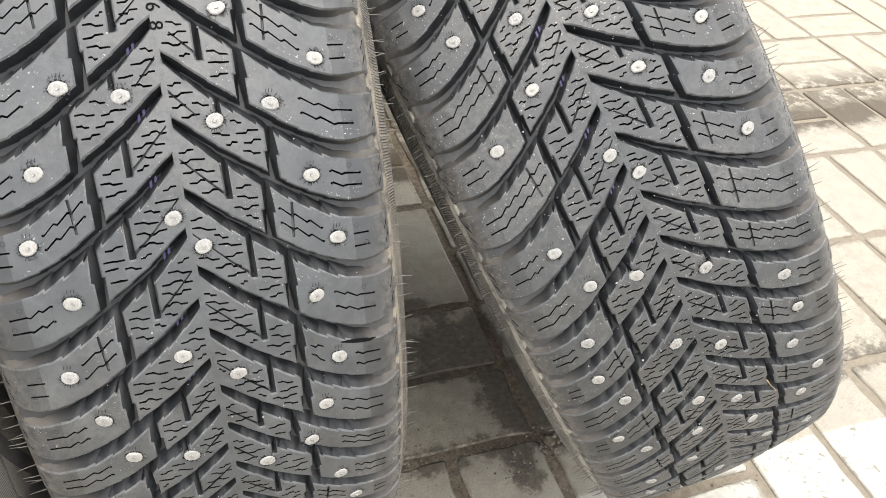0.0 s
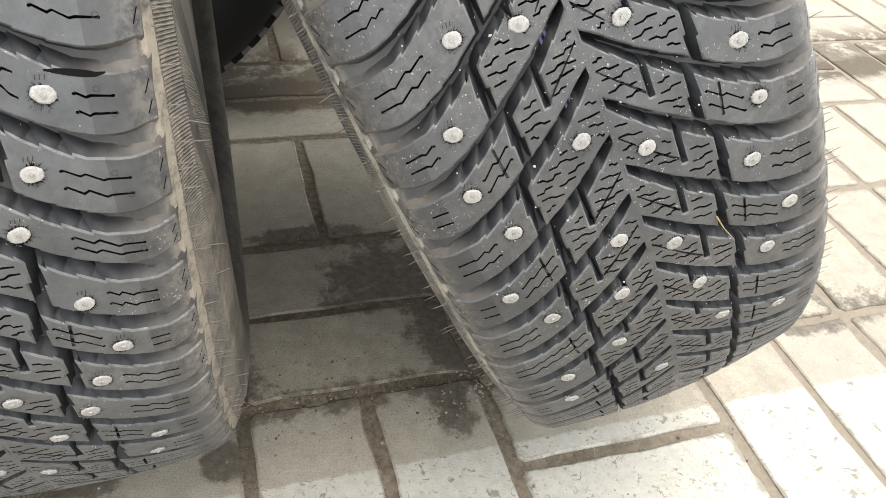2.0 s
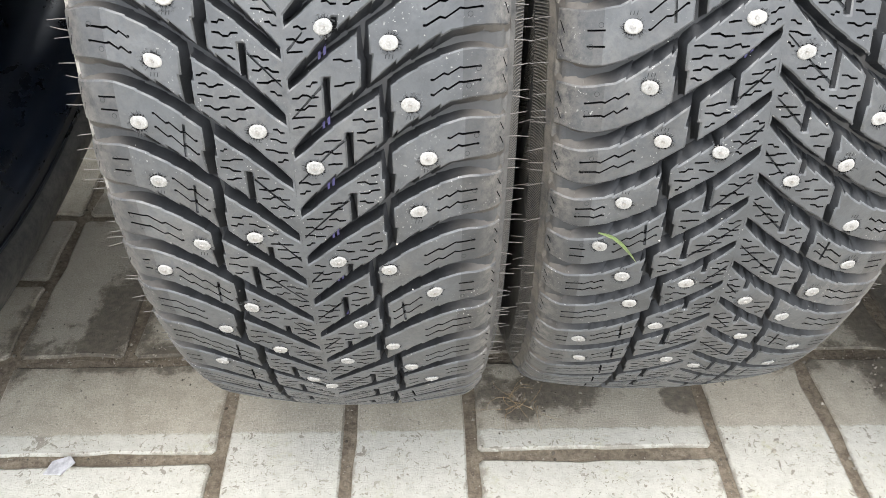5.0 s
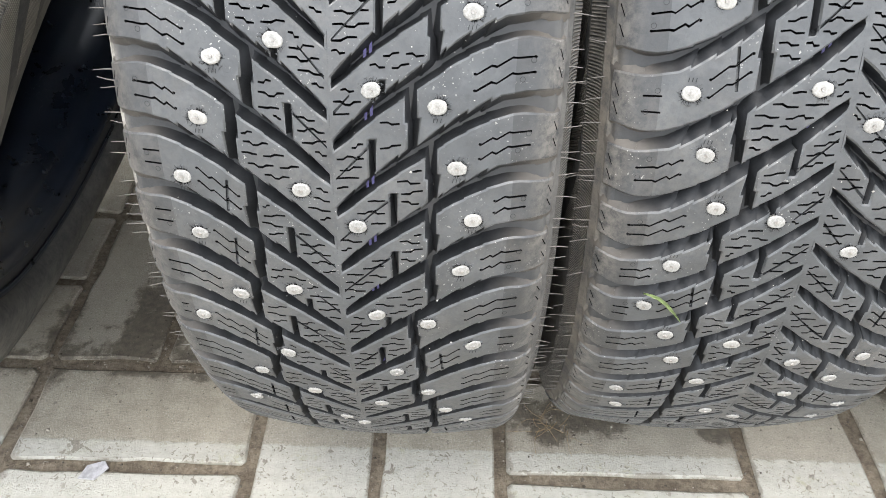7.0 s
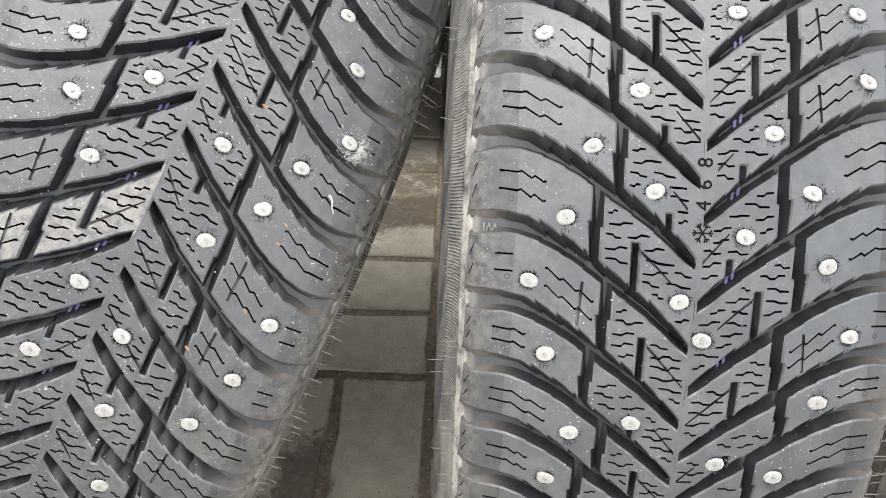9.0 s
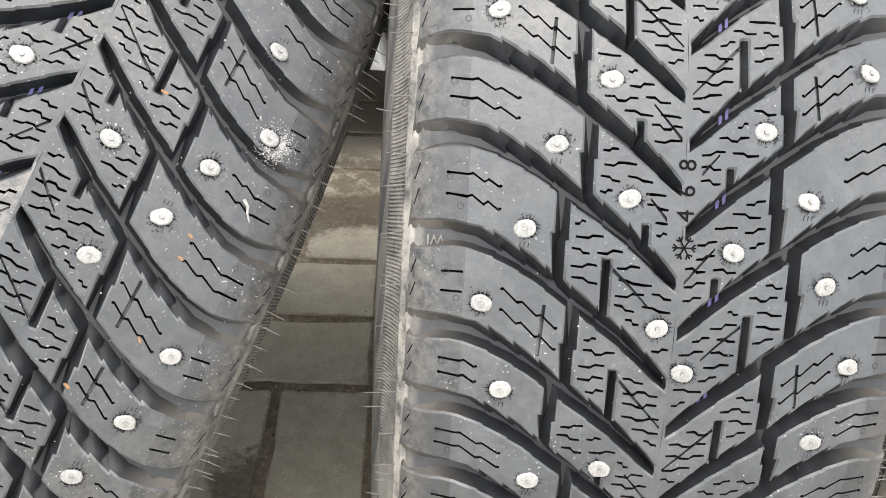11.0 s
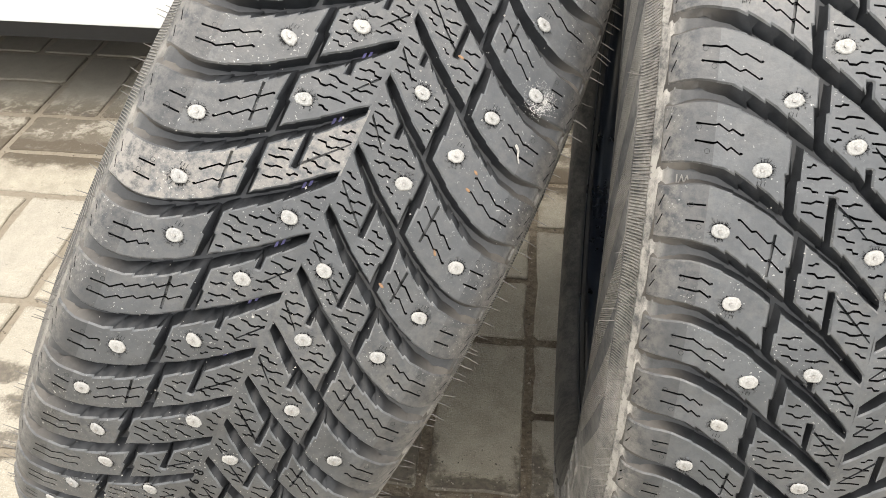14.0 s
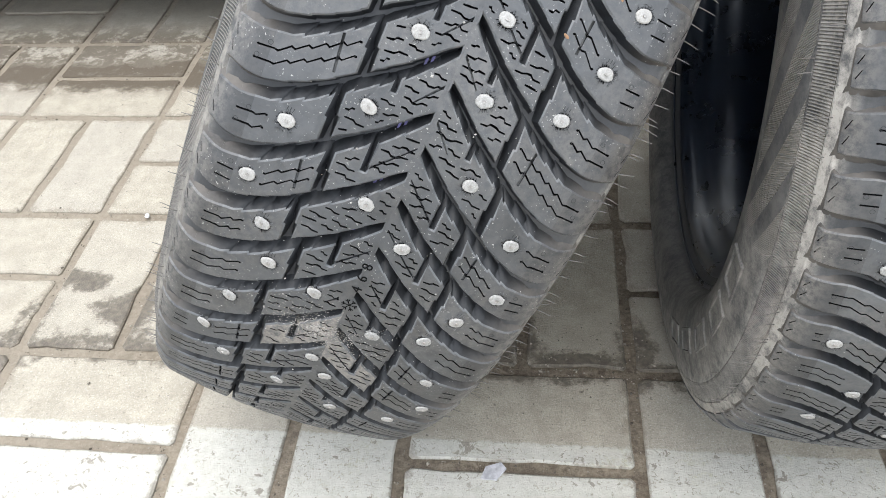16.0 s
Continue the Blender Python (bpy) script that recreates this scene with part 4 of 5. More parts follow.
def wheel(place, yaw, tilt, turn, tips, studs, deep, label, seed, soil=0, face=RUBBER, dusty=(), marked=(0, 0)):
    """A wheel with a studded winter tyre. turn: +1 where the arrow points down at the front, -1 where it points up.
    tips: where the grooves on its right side end at the centre line, as arcs up from the level of the hub, in mm."""
    rng = random.Random(seed)
    a, b = radians(yaw), radians(tilt)
    u = Vector((math.cos(b) * math.cos(a), math.cos(b) * math.sin(a), math.sin(b)))
    up = (Vector((0, 0, 1)) - u * u.z).normalized()
    back = up.cross(u)
    m = Matrix((u, back, up)).transposed().to_4x4()
    m.translation = place
    top = new("wheel")
    top.matrix_world = m
    tagged(top, label, "wheel", "row of studded wheels")
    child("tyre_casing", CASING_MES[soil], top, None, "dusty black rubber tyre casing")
    child("rim", RIM_ME, top, pose(0, 0, 0, 0, 0, 0 if deep > 0 else 180), "black painted steel rim")
    child("wheel_disc", DISC_ME, top, pose(0, 0, 0, 0, 0, 0 if deep > 0 else 180), "black steel disc")
    for off in (0.0, 0.0022):
        ring = lathe("marking_line", [(-turn * -0.0125 * 1 + off, top_r(12) - 0.0060), (-turn * -0.0125 + off + 0.0011, top_r(12) - 0.0060)], [PURPLE], 120)
        child("marking_line", ring, top, None, "thin purple marking line")
    # pitches, as p of the tips, rising away from the arrow's point
    arcs = sorted(turn * t for t in tips)
    length = 2 * math.pi * TYRE_R * 1000
    rest = length - (arcs[-1] - arcs[0])
    n = round(rest / MEAN_PITCH)
    arcs += [arcs[-1] + rest * (k + 1) / n for k in range(n)]
    lazy_v, lazy_f, cache = [], [], {}
    for side in (1, -1):
        pts = arcs if side > 0 else [(p + q) / 2 for p, q in zip(arcs, arcs[1:])] + [(arcs[-1] + arcs[1] + length) / 2]
        for t0, t1 in zip(pts, pts[1:]):
            L = t1 - t0
            mid = turn * (t0 + L / 2 + 25)
            mid = (mid + length / 2) % length - length / 2
            near = -190 < mid < 400
            here = [(abs(v), (turn * arc - t0 + length / 2) % length - length / 2) for arc, v in studs if v * side > 0]
            here = [(s, p) for s, p in here if groove(s) <= p < L + groove(s)]
            spin = pose(0, 0, 0, -math.degrees(turn * t0 / 1000 / TYRE_R))
            if near:
                # studs sit well inside their block
                fit = []
                for s, p in here:
                    lo, hi = groove(s) + half(s) + 4.6, L + groove(s) - half(s) - 4.6
                    fit.append((s, min(max(p, lo), hi) if hi > lo else (lo + hi) / 2))
                here = fit
                centre, shoulder, sc, ss = strip_blocks(L, here, rng, lambda p: marked[0] < turn * (t0 + p) < marked[1])
                dirty = [zone for lo, hi, sd, zone in dusty if lo <= turn * t0 <= hi and side == sd]
                child("tread_block", block_mesh("tread_block", centre, sc, side, turn, DUSTY if "centre" in dirty else face), top, spin)
                child("tread_block", block_mesh("tread_block", shoulder, ss, side, turn, DUSTY if "shoulder" in dirty else face), top, spin)
                for s, f in ((72.4, 0.22), (76.2, 0.60)):
                    p = groove(s) + half(s) + f * (L - 2 * half(s)) + rng.uniform(-1.5, 1.5)
                    th = math.degrees(turn * (t0 + p) / 1000 / TYRE_R)
                    child("vent_ring", VENT, top, pose(0, 0, 0, -th) @ pose(side * s / 1000, -top_r(s), 0, 0, 0, side * math.degrees(2 * CROWN * s / 1000)))
                for s, p in here:
                    th = math.degrees(turn * (t0 + p) / 1000 / TYRE_R)
                    lean = math.degrees(2 * CROWN * s / 1000)
                    r = top_r(s)
                    head, pin, tear = STUD_SET[rng.randrange(4)]
                    # x across, -y out of the tread
                    st = child("stud", head, top, pose(0, 0, 0, -th) @ pose(side * s / 1000, -r, 0, 0, 0, side * lean) @ pose(0, 0, 0, rng.uniform(-5, 5), rng.choice((0, 180)) + rng.uniform(-24, 24), rng.uniform(-5, 5)))
                    if 38 < s < 64:
                        child("tick_mark", TICKS, top, pose(0, 0, 0, -th) @ pose(side * s / 1000, -r, 0, 0, 0, side * lean) @ pose(0, 0, 0, 0, 0 if turn < 0 else 180, 0) @ pose(0, 0, 0.0046))
                    child("pin", pin, st, None, "grey carbide pin")
                    child("torn_rubber", tear, st, None, "cracked black rubber")
            else:
                key = (round(L, 1), side)
                if key not in cache:
                    centre, shoulder, sc, ss = strip_blocks(L, [], rng)
                    cache[key] = [block_mesh("tread_block", q, [], side, turn, RUBBER, False) for q in (centre, shoulder)]
                for me in cache[key]:
                    k = len(lazy_v)
                    lazy_v += [spin @ v.co for v in me.vertices]
                    lazy_f += [[k + i for i in f.vertices] for f in me.polygons]
    rest_ob = child("tread", mesh_of("tread", lazy_v, lazy_f, [RUBBER], None, False), top, None, "black winter tread blocks")
    rest_ob["kind"] = "stuff"
    # moulding whiskers along both shoulders and the sidewalls
    for side in (1, -1):
        arc = -30.0
        while arc < 82:
            arc += rng.choice((0.5, 0.9, 1.2, 1.5, 2.0, 2.6))
            x, r = rng.choice(((0.0914, 0.3015), (0.0914, 0.3015), (0.0917, 0.3005), (0.0965, 0.2870)))
            tw = (0 if side > 0 else 180) + rng.uniform(-8, 8)
            child("rubber_whisker", rng.choice(HAIRS), top, pose(0, 0, 0, -arc) @ pose(side * (x - 0.0004), -r, 0, 0, rng.uniform(-7, 7), tw))
    return top


def glyph_mesh(text, size):
    cu = bpy.data.curves.new("glyph", "FONT")
    cu.body, cu.size, cu.align_x, cu.align_y = text, size, "CENTER", "CENTER"
    cu.extrude = 0.00012
    cu.resolution_u = 3
    ob = bpy.data.objects.new("glyph", cu)
    me = bpy.data.meshes.new_from_object(ob)
    bpy.data.objects.remove(ob)
    me.materials.clear()
    me.materials.append(SIPE)
    return me


def flake_mesh(size):
    bm = bmesh.new()
    for k in range(6):
        a = math.pi * k / 3
        m = Matrix.Rotation(a, 4, "Z")
        for x0, y0, x1, y1 in ((0, 0, 0, 0.5), (0, 0.3, 0.15, 0.45), (0, 0.3, -0.15, 0.45)):
            d = Vector((x1 - x0, y1 - y0, 0)).normalized() * 0.035
            n = Vector((-d.y, d.x, 0))
            q = [Vector((x0, y0, 0)) + n, Vector((x0, y0, 0)) - n, Vector((x1, y1, 0)) - n, Vector((x1, y1, 0)) + n]
            bm.faces.new([bm.verts.new(m @ v * size) for v in q])
    me = bpy.data.meshes.new("snowflake_mark")
    bm.to_mesh(me)
    bm.free()
    me.materials.append(SIPE)
    return me


def mark(top, me, name, arc, v, spin, label, lift=0.00008):
    """Lays a flat mark on the tread, turned on its face by spin degrees."""
    th = math.degrees(arc / 1000 / TYRE_R)
    r = top_r(abs(v)) + lift
    child(name, me, top, pose(0, 0, 0, -th) @ pose(v / 1000, -r, 0, 90, 0, 0) @ pose(0, 0, 0, 0, 0, spin), label)


def wear_marks(top, arcs, v, spin, size=0.0082):
    for text, arc in zip("864", arcs):
        mark(top, glyph_mesh(text, size), "wear_digit", arc, v, spin, "moulded wear digit")
    mark(top, flake_mesh(0.0080), "snowflake_mark", arcs[3], v, spin, "moulded snowflake mark")


STUDS_A = [358, 43, 324, 56, 294, 65, 288, -51, 283, -18, 274, 50, 269, 17, 265, -43, 251, 42, 244, -27, 230, 26, 220, -64, 206, 64, 196, -12, 192, -60, 181, 11, 178, 59, 168, -52, 163, -19, 153, 50, 148, 16, 127, -27, 112, 26, 107, -56, 91, 56, 86, -12, 76, -64, 71, 11, 60, 64, 55, -51, 39, 52, 35, -42, 31, -17, 20, 43, 16, 18, 2, -54, -15, 58, -21, -4, -25, -62, -36, 7, -46, 67, -52, -48, -60, -15, -74, 55, -74, 20]
STUDS_B = [293, 60, 290, 12, 281, -62, 265, 63, 257, -25, 242, 26, 235, -42, 220, 42, 218, -18, 207, -51, 202, 17, 192, 50, 181, -64, 176, -6, 164, 62, 161, 4, 151, -56, 136, 53, 124, -20, 117, -44, 107, 16, 101, 41, 93, -52, 76, 49, 67, -62, 65, -13, 52, 56, 49, 9, 40, -59, 26, 52, 13, -21, 7, -46, -1, 15, -7, 38, -12, -68, -25, 59, -34, -30, -47, 22, -56, -47, -70, 37, -72, -22, -84, 12, -87, -58, -97, 46, -111, -10, -120, 57, -124, -1]
STUDS_C = [253, 26, 229, 64, 225, -40, 220, -17, 211, 42, 206, 18, 193, -55, 178, 55, 168, -5, 163, -63, 154, 5, 148, 63, 137, -51, 122, 50, 105, -12, 102, -60, 91, 10, 87, 57, 77, -51, 61, 48, 53, -43, 48, -18, 38, 39, 33, 16, 21, -56, 5, 52, -6, -64, -22, 60, -26, -51, -29, -19, -41, 48, -44, 14, -47, -44, -62, 39, -67, -27, -80, 22, -88, -65, -104, 60, -109, -12, -115, -61, -120, 7, -129, 55]
STUDS_D = [311, -61, 286, -52, 281, -19, 267, 16, 245, -27, 241, 64, 232, 25, 225, -56, 212, 55, 198, -6, 184, 4, 179, 63, 163, -52, 138, -42, 133, -18, 120, 17, 105, -56, 92, 56, 82, -12, 78, -59, 68, 11, 66, 59, 55, -50, 40, 51, 31, -11, 21, -63, 17, 11, 7, 65, 0, -50, 0, -17, -14, 52, -15, 18, -36, -25, -51, 27, -55, -55, -67, 58, -81, -8, -84, -58]
TIPS_A = [392, 361, 330, 299, 268, 235, 206, 177, 148, 118.5, 92, 65, 36, 8, -20, -48, -76]
TIPS_B = [364, 332, 300, 268.9, 236.3, 207.5, 174, 139, 109, 84.5, 55.3, 26.5, -0.7, -29, -57, -85]
TIPS_C = [354, 324, 294, 264, 234.5, 207.2, 177.6, 143.6, 114, 84, 62, 35, 11, -16, -43, -70]
TIPS_D = [355, 325, 295, 265.8, 237.7, 205.7, 172.9, 146.3, 119.9, 92.4, 62.4, 35.9, 8, -20, -48, -76]


def pairs(flat):
    return list(zip(flat[::2], flat[1::2]))


wheel_a = wheel((-0.6142, 0.1074, 0.3122), -1.54, -26.52, -1, TIPS_A, pairs(STUDS_A), 1, "leaning studded winter wheel, black tread with pale grit on some blocks", 11, 0, SANDY, ((222, 256, -1, "centre"), (222, 256, -1, "shoulder"), (-15, 30, 1, "centre"), (-5, 45, -1, "centre")), (23, 60))
wheel_b = wheel((-0.2976, 0.1123, 0.3185), -1.79, 0.60, 1, TIPS_B, pairs(STUDS_B), -1, "upright studded winter wheel, black tread with its arrows pointing down", 12, 1, RUBBER, (), (196, 236))
wheel_c = wheel((-0.0984, 0.1211, 0.3216), -1.25, 2.40, -1, TIPS_C, pairs(STUDS_C), 1, "upright studded winter wheel, black tread with its arrows pointing up", 13, 2, RUBBER, (), (242, 279))
wheel_d = wheel((0.2041, 0.1045, 0.3207), -4.07, 27.51, -1, TIPS_D, pairs(STUDS_D), -1, "studded winter wheel leaning on its neighbour, worn black tread", 14, 3, SANDY)

wear_marks(wheel_b, (230, 221.5, 213.5, 203), 0.8, 90)
wear_marks(wheel_c, (247.5, 255.5, 263, 273), 0.8, -90)
wear_marks(wheel_a, (55, 47.5, 40, 28.6), 0.6, 90, 0.0074)


def gash(top, marks, wide):
    """A split in the rubber, as a dark lens through (arc, v) marks."""
    n = len(marks)
    bm = bmesh.new()
    rows = []
    for i, (arc, v) in enumerate(marks):
        w_ = wide * math.sin(math.pi * (0.06 + 0.88 * i / (n - 1))) / 2
        row = []
        for d in (-w_, w_):
            th = (arc + d) / 1000 / TYRE_R
            r = top_r(abs(v)) + 0.00015
            row.append(bm.verts.new((v / 1000, -r * math.cos(th), r * math.sin(th))))
        rows.append(row)
    for a, b in zip(rows, rows[1:]):
        bm.faces.new((a[0], b[0], b[1], a[1]))
    part("gash", bm, SIPE, top, "dark split in the shoulder rubber")


gash(wheel_c, [(94.6, 58.5), (94.0, 62.0), (93.2, 66.0), (92.4, 70.0), (91.8, 73.0), (92.2, 76.0)], 2.6)
RAISED = plain("raised_mark_rubber", (0.17, 0.16, 0.145), 0.6, 0, 200)


def wear_letters(top, arc, v):
    """The letters of a tread wear indicator, raised on the shoulder's groove."""
    me = glyph_mesh("TWI", 0.0052)
    me.materials.clear()
    me.materials.append(RAISED)
    th = math.degrees(arc / 1000 / TYRE_R)
    tip = math.degrees(math.atan2(0.35, 1.0)) * (1 if v > 0 else -1)
    child("wear_letters", me, top, pose(0, 0, 0, -th) @ pose(v / 1000, -(top_r(abs(v)) - depth(abs(v))) - 0.0005, 0, 90, 0, 0) @ pose(0, 0, 0, 0, tip, 180), "raised wear indicator letters")


wear_letters(wheel_b, 201.6, -78.6)
wear_letters(wheel_a, 276.0, 78.6)


def side_bar(top, side, a0, a1, r0, r1, label):
    """A raised bar on a sidewall, standing for a moulded letter."""
    prof = [q for q in casing_profile(BULGES[1][0]) if q[1] < 0.30]
    verts = []
    for lift in (0.0012, -0.0008):
        for a in (a0, a1):
            for r in (r0, r1):
                x = float(np.interp(r, [q[1] for q in prof[::-1]], [q[0] for q in prof[::-1]])) + lift
                t = radians(a + (0.5 if lift < 0 else 0.0) * (-1 if a == a0 else 1))
                verts.append((side * x, -r * math.cos(t), r * math.sin(t)))
    faces = [(0, 1, 3, 2), (0, 4, 5, 1), (1, 5, 7, 3), (3, 7, 6, 2), (2, 6, 4, 0)]
    if side > 0:
        faces = [f[::-1] for f in faces]
    child("moulded_mark", mesh_of("moulded_mark", verts, faces, CASINGS[1:2]), top, None, label)


for a in (-52, -41, -29.5, -18, -7):
    for da, db, ra, rb in ((-3.6, 3.6, 0.2470, 0.2490), (-3.6, 3.6, 0.2640, 0.2660), (-3.6, -3.1, 0.2490, 0.2640), (3.1, 3.6, 0.2490, 0.2640)):
        side_bar(wheel_b, -1, a + da, a + db, ra, rb, "raised sidewall mark")


# ---- the car behind ----
def car():
    top = new("car")
    top.matrix_world = pose(-0.085, 0.625, 0)
    tagged(top, "parked white car with black wheels, standing on the pavers", "car")
    # the side of the body: an outline with wheel arches, drawn out across the car
    arch = 0.365
    out = [(0.68, 0.22), (0.76, 0.36), (0.72, 0.50), (0.58, 0.60), (-0.2, 0.72), (-3.2, 0.82), (-3.5, 0.76), (-3.56, 0.50), (-3.52, 0.26), (-3.2, 0.19)]
    back_x = -2.62
    low = [(back_x + arch * math.cos(t), 0.30 + arch * math.sin(t)) for t in np.linspace(math.pi + 0.365, -0.365, 18)]
    front = [(arch * math.cos(t), 0.30 + arch * math.sin(t)) for t in np.linspace(math.pi + 0.365, -0.365, 18)]
    outline = out + low + front
    bm = bmesh.new()
    near = [bm.verts.new((x, -0.008 + 0.40 * max(0.0, z - 0.36), z)) for x, z in outline]
    lip = [bm.verts.new((x, 0.020, z + (0.012 if z < 0.3 else 0.0))) for x, z in outline]
    far = [bm.verts.new((x, 1.62, z)) for x, z in outline]
    n = len(outline)
    bm.faces.new(near)
    bm.faces.new(far[::-1])
    for k in range(n):
        j = (k + 1) % n
        bm.faces.new((near[k], near[j], lip[j], lip[k]))
        bm.faces.new((lip[k], lip[j], far[j], far[k]))
    bmesh.ops.recalc_face_normals(bm, faces=bm.faces)
    bmesh.ops.bevel(bm, geom=[e for e in bm.edges if all(v in near for v in e.verts)], offset=0.012, segments=3, affect="EDGES", profile=0.6)
    part("body", bm, CAR_PAINT, top, "white painted car body")
    # added block below the sill that keeps daylight off the ground under the car
    bm = bmesh.new()
    bmesh.ops.create_cube(bm, size=1.0, matrix=pose(-1.30, 0.80, 0.175) @ Matrix.Diagonal((1.75, 1.50, 0.13, 1)))
    bmesh.ops.bevel(bm, geom=bm.edges[:], offset=0.02, segments=2, affect="EDGES")
    part("shade_panel", bm, CAR_BLACK, top, "added black panel that shades the ground under the car")
    # the cabin above the waist, with its windows
    waist, roof = [(-0.34, 0.715), (-3.22, 0.810)], [(-1.05, 1.37), (-2.55, 1.40)]
    bm = bmesh.new()
    ring_a = [bm.verts.new((x, y, z)) for (x, z), y in zip((waist[0], waist[1], waist[1], waist[0]), (0.16, 0.18, 1.44, 1.42))]
    ring_b = [bm.verts.new((x, y, z)) for (x, z), y in zip((roof[0], roof[1], roof[1], roof[0]), (0.30, 0.30, 1.30, 1.30))]
    for k in range(4):
        j = (k + 1) % 4
        bm.faces.new((ring_a[k], ring_a[j], ring_b[j], ring_b[k]))
    bm.faces.new(ring_b)
    bm.faces.new(ring_a[::-1])
    bmesh.ops.recalc_face_normals(bm, faces=bm.faces)
    corners = [v.co.copy() for v in ring_a + ring_b]
    bmesh.ops.bevel(bm, geom=bm.edges[:], offset=0.05, segments=3, affect="EDGES", profile=0.6)
    cabin = part("cabin", bm, CAR_PAINT, top, "white painted car cabin")

    def pane(ids, u0, u1, v0, v1):
        a, b, c, d = (corners[k] for k in ids)
        n = (b - a).cross(d - a).normalized()
        bm = bmesh.new()
        q = []
        for u, v in ((u0, v0), (u1, v0), (u1, v1), (u0, v1)):
            lo, hi = a.lerp(b, u), d.lerp(c, u)
            q.append(bm.verts.new(lo.lerp(hi, v) - n * 0.006))
        bm.faces.new(q)
        bmesh.ops.solidify(bm, geom=bm.faces[:], thickness=0.004)
        part("window", bm, CAR_GLASS, cabin, "dark car window")

    for side in ((0, 1, 5, 4), (2, 3, 7, 6)):
        pane(side, 0.10, 0.48, 0.12, 0.88)
        pane(side, 0.52, 0.90, 0.12, 0.88)
    pane((3, 0, 4, 7), 0.08, 0.92, 0.10, 0.90)
    pane((1, 2, 6, 5), 0.08, 0.92, 0.15, 0.88)
    tyre = lathe("tyre", [(-0.09, 0.20), (-0.10, 0.23), (-0.104, 0.26), (-0.102, 0.285), (-0.097, 0.301), (-0.085, 0.309), (-0.05, 0.311), (0.05, 0.310), (0.080, 0.305), (0.094, 0.29), (0.10, 0.25), (0.09, 0.20)], [CAR_TYRE], 72)
    rim = lathe("rim", [(-0.09, 0.202), (-0.088, 0.196), (-0.070, 0.185), (-0.050, 0.150), (-0.062, 0.10), (-0.055, 0.06), (-0.075, 0.03), (-0.078, 0.0005)], [CAR_RIM], 60)
    lug = mesh_of("tread_lug", [(x, y, z) for x in (-0.088, -0.05) for y, z in ((-0.012, -0.300), (0.012, -0.300), (0.009, -0.3135), (-0.009, -0.3135))],
                  [(0, 1, 2, 3), (7, 6, 5, 4), (0, 4, 5, 1), (1, 5, 6, 2), (2, 6, 7, 3), (3, 7, 4, 0)], [CAR_TYRE])
    # the front wheels are turned a little
    for x, y, steer in ((-0.036, 0.008, -25), (back_x, 0.095, 0), (-0.036, 1.52, 155), (back_x, 1.52, 180)):
        w = new("car_wheel")
        w.parent = top
        w.matrix_basis = pose(x, y, 0.313, 0, 0, 90 + steer)
        tagged(w, "black car wheel")
        child("tyre", tyre, w)
        child("rim", rim, w)
        for k in range(56):
            child("tread_lug", lug, w, pose(0, 0, 0, 360 * k / 56))
    return top


car()


# ---- paving: basket weave of 200 x 100 mm pavers ----
MOD = 0.211
ground = mesh_of("ground", [(x, y, -0.0034) for x, y in ((-300, -300), (300, -300), (300, 300), (-300, 300))], [(0, 1, 2, 3)], [JOINT])
tagged(new("ground", ground), "brown sandy dirt between grey concrete pavers", "ground", "", "structure")


def paver_mesh(rng, long_x):
    hx, hy = (0.1003, 0.0483) if long_x else (0.0483, 0.1003)
    c = 0.0028
    ring = []
    for sx, sy in ((-1, -1), (1, -1), (1, 1), (-1, 1)):
        k = c * rng.uniform(0.8, 2.4)
        a, b = (sx * hx, sy * (hy - k)), (sx * (hx - k), sy * hy)
        ring += [b, a] if sx * sy < 0 else [a, b]
    # small bites out of the edges
    pts = []
    for i, p in enumerate(ring):
        q = ring[(i + 1) % 8]
        pts.append(p)
        if math.dist(p, q) > 0.05:
            for f in (0.22, 0.42, 0.6, 0.8):
                f += rng.uniform(-0.06, 0.06)
                w = rng.uniform(0.0, 0.0016) if rng.random() < 0.8 else rng.uniform(0.001, 0.0042)
                x, y = p[0] + (q[0] - p[0]) * f, p[1] + (q[1] - p[1]) * f
                pts.append((x - w * (x / hx if abs(abs(x) - hx) < 1e-3 else 0), y - w * (y / hy if abs(abs(y) - hy) < 1e-3 else 0)))
    n = len(pts)
    verts = [(x * (1 - 0.0018 / hx), y * (1 - 0.0018 / hy), 0.0) for x, y in pts] + [(x, y, -0.0014) for x, y in pts] + [(x, y, -0.02) for x, y in pts]
    faces = [tuple(range(n))]
    for r in (0, n):
        faces += [(r + i, r + n + i, r + n + (i + 1) % n, r + (i + 1) % n) for i in range(n)]
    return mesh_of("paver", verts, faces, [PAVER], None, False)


prng = random.Random(21)
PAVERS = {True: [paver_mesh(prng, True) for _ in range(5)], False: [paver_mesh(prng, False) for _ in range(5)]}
paving = new("paving")
tagged(paving, "grey concrete pavers in basket weave, damp-stained, with a worn white painted line", "paving", "", "structure")
spots = []
for i in range(-16, 13):
    for j in range(-10, 20):
        cx, cy = (i + 0.5) * MOD, (j + 0.5) * MOD
        level = (i + j) % 2 == 0
        for k in (-1, 1):
            spots.append((cx, cy + k * MOD / 4, True) if level else (cx + k * MOD / 4, cy, False))
spots.sort(key=lambda q: abs(q[0] + 0.25) / 1.25 + abs(q[1] - 0.15))
SPOTS_NEAR = spots[:700]
far_v, far_f = [], []
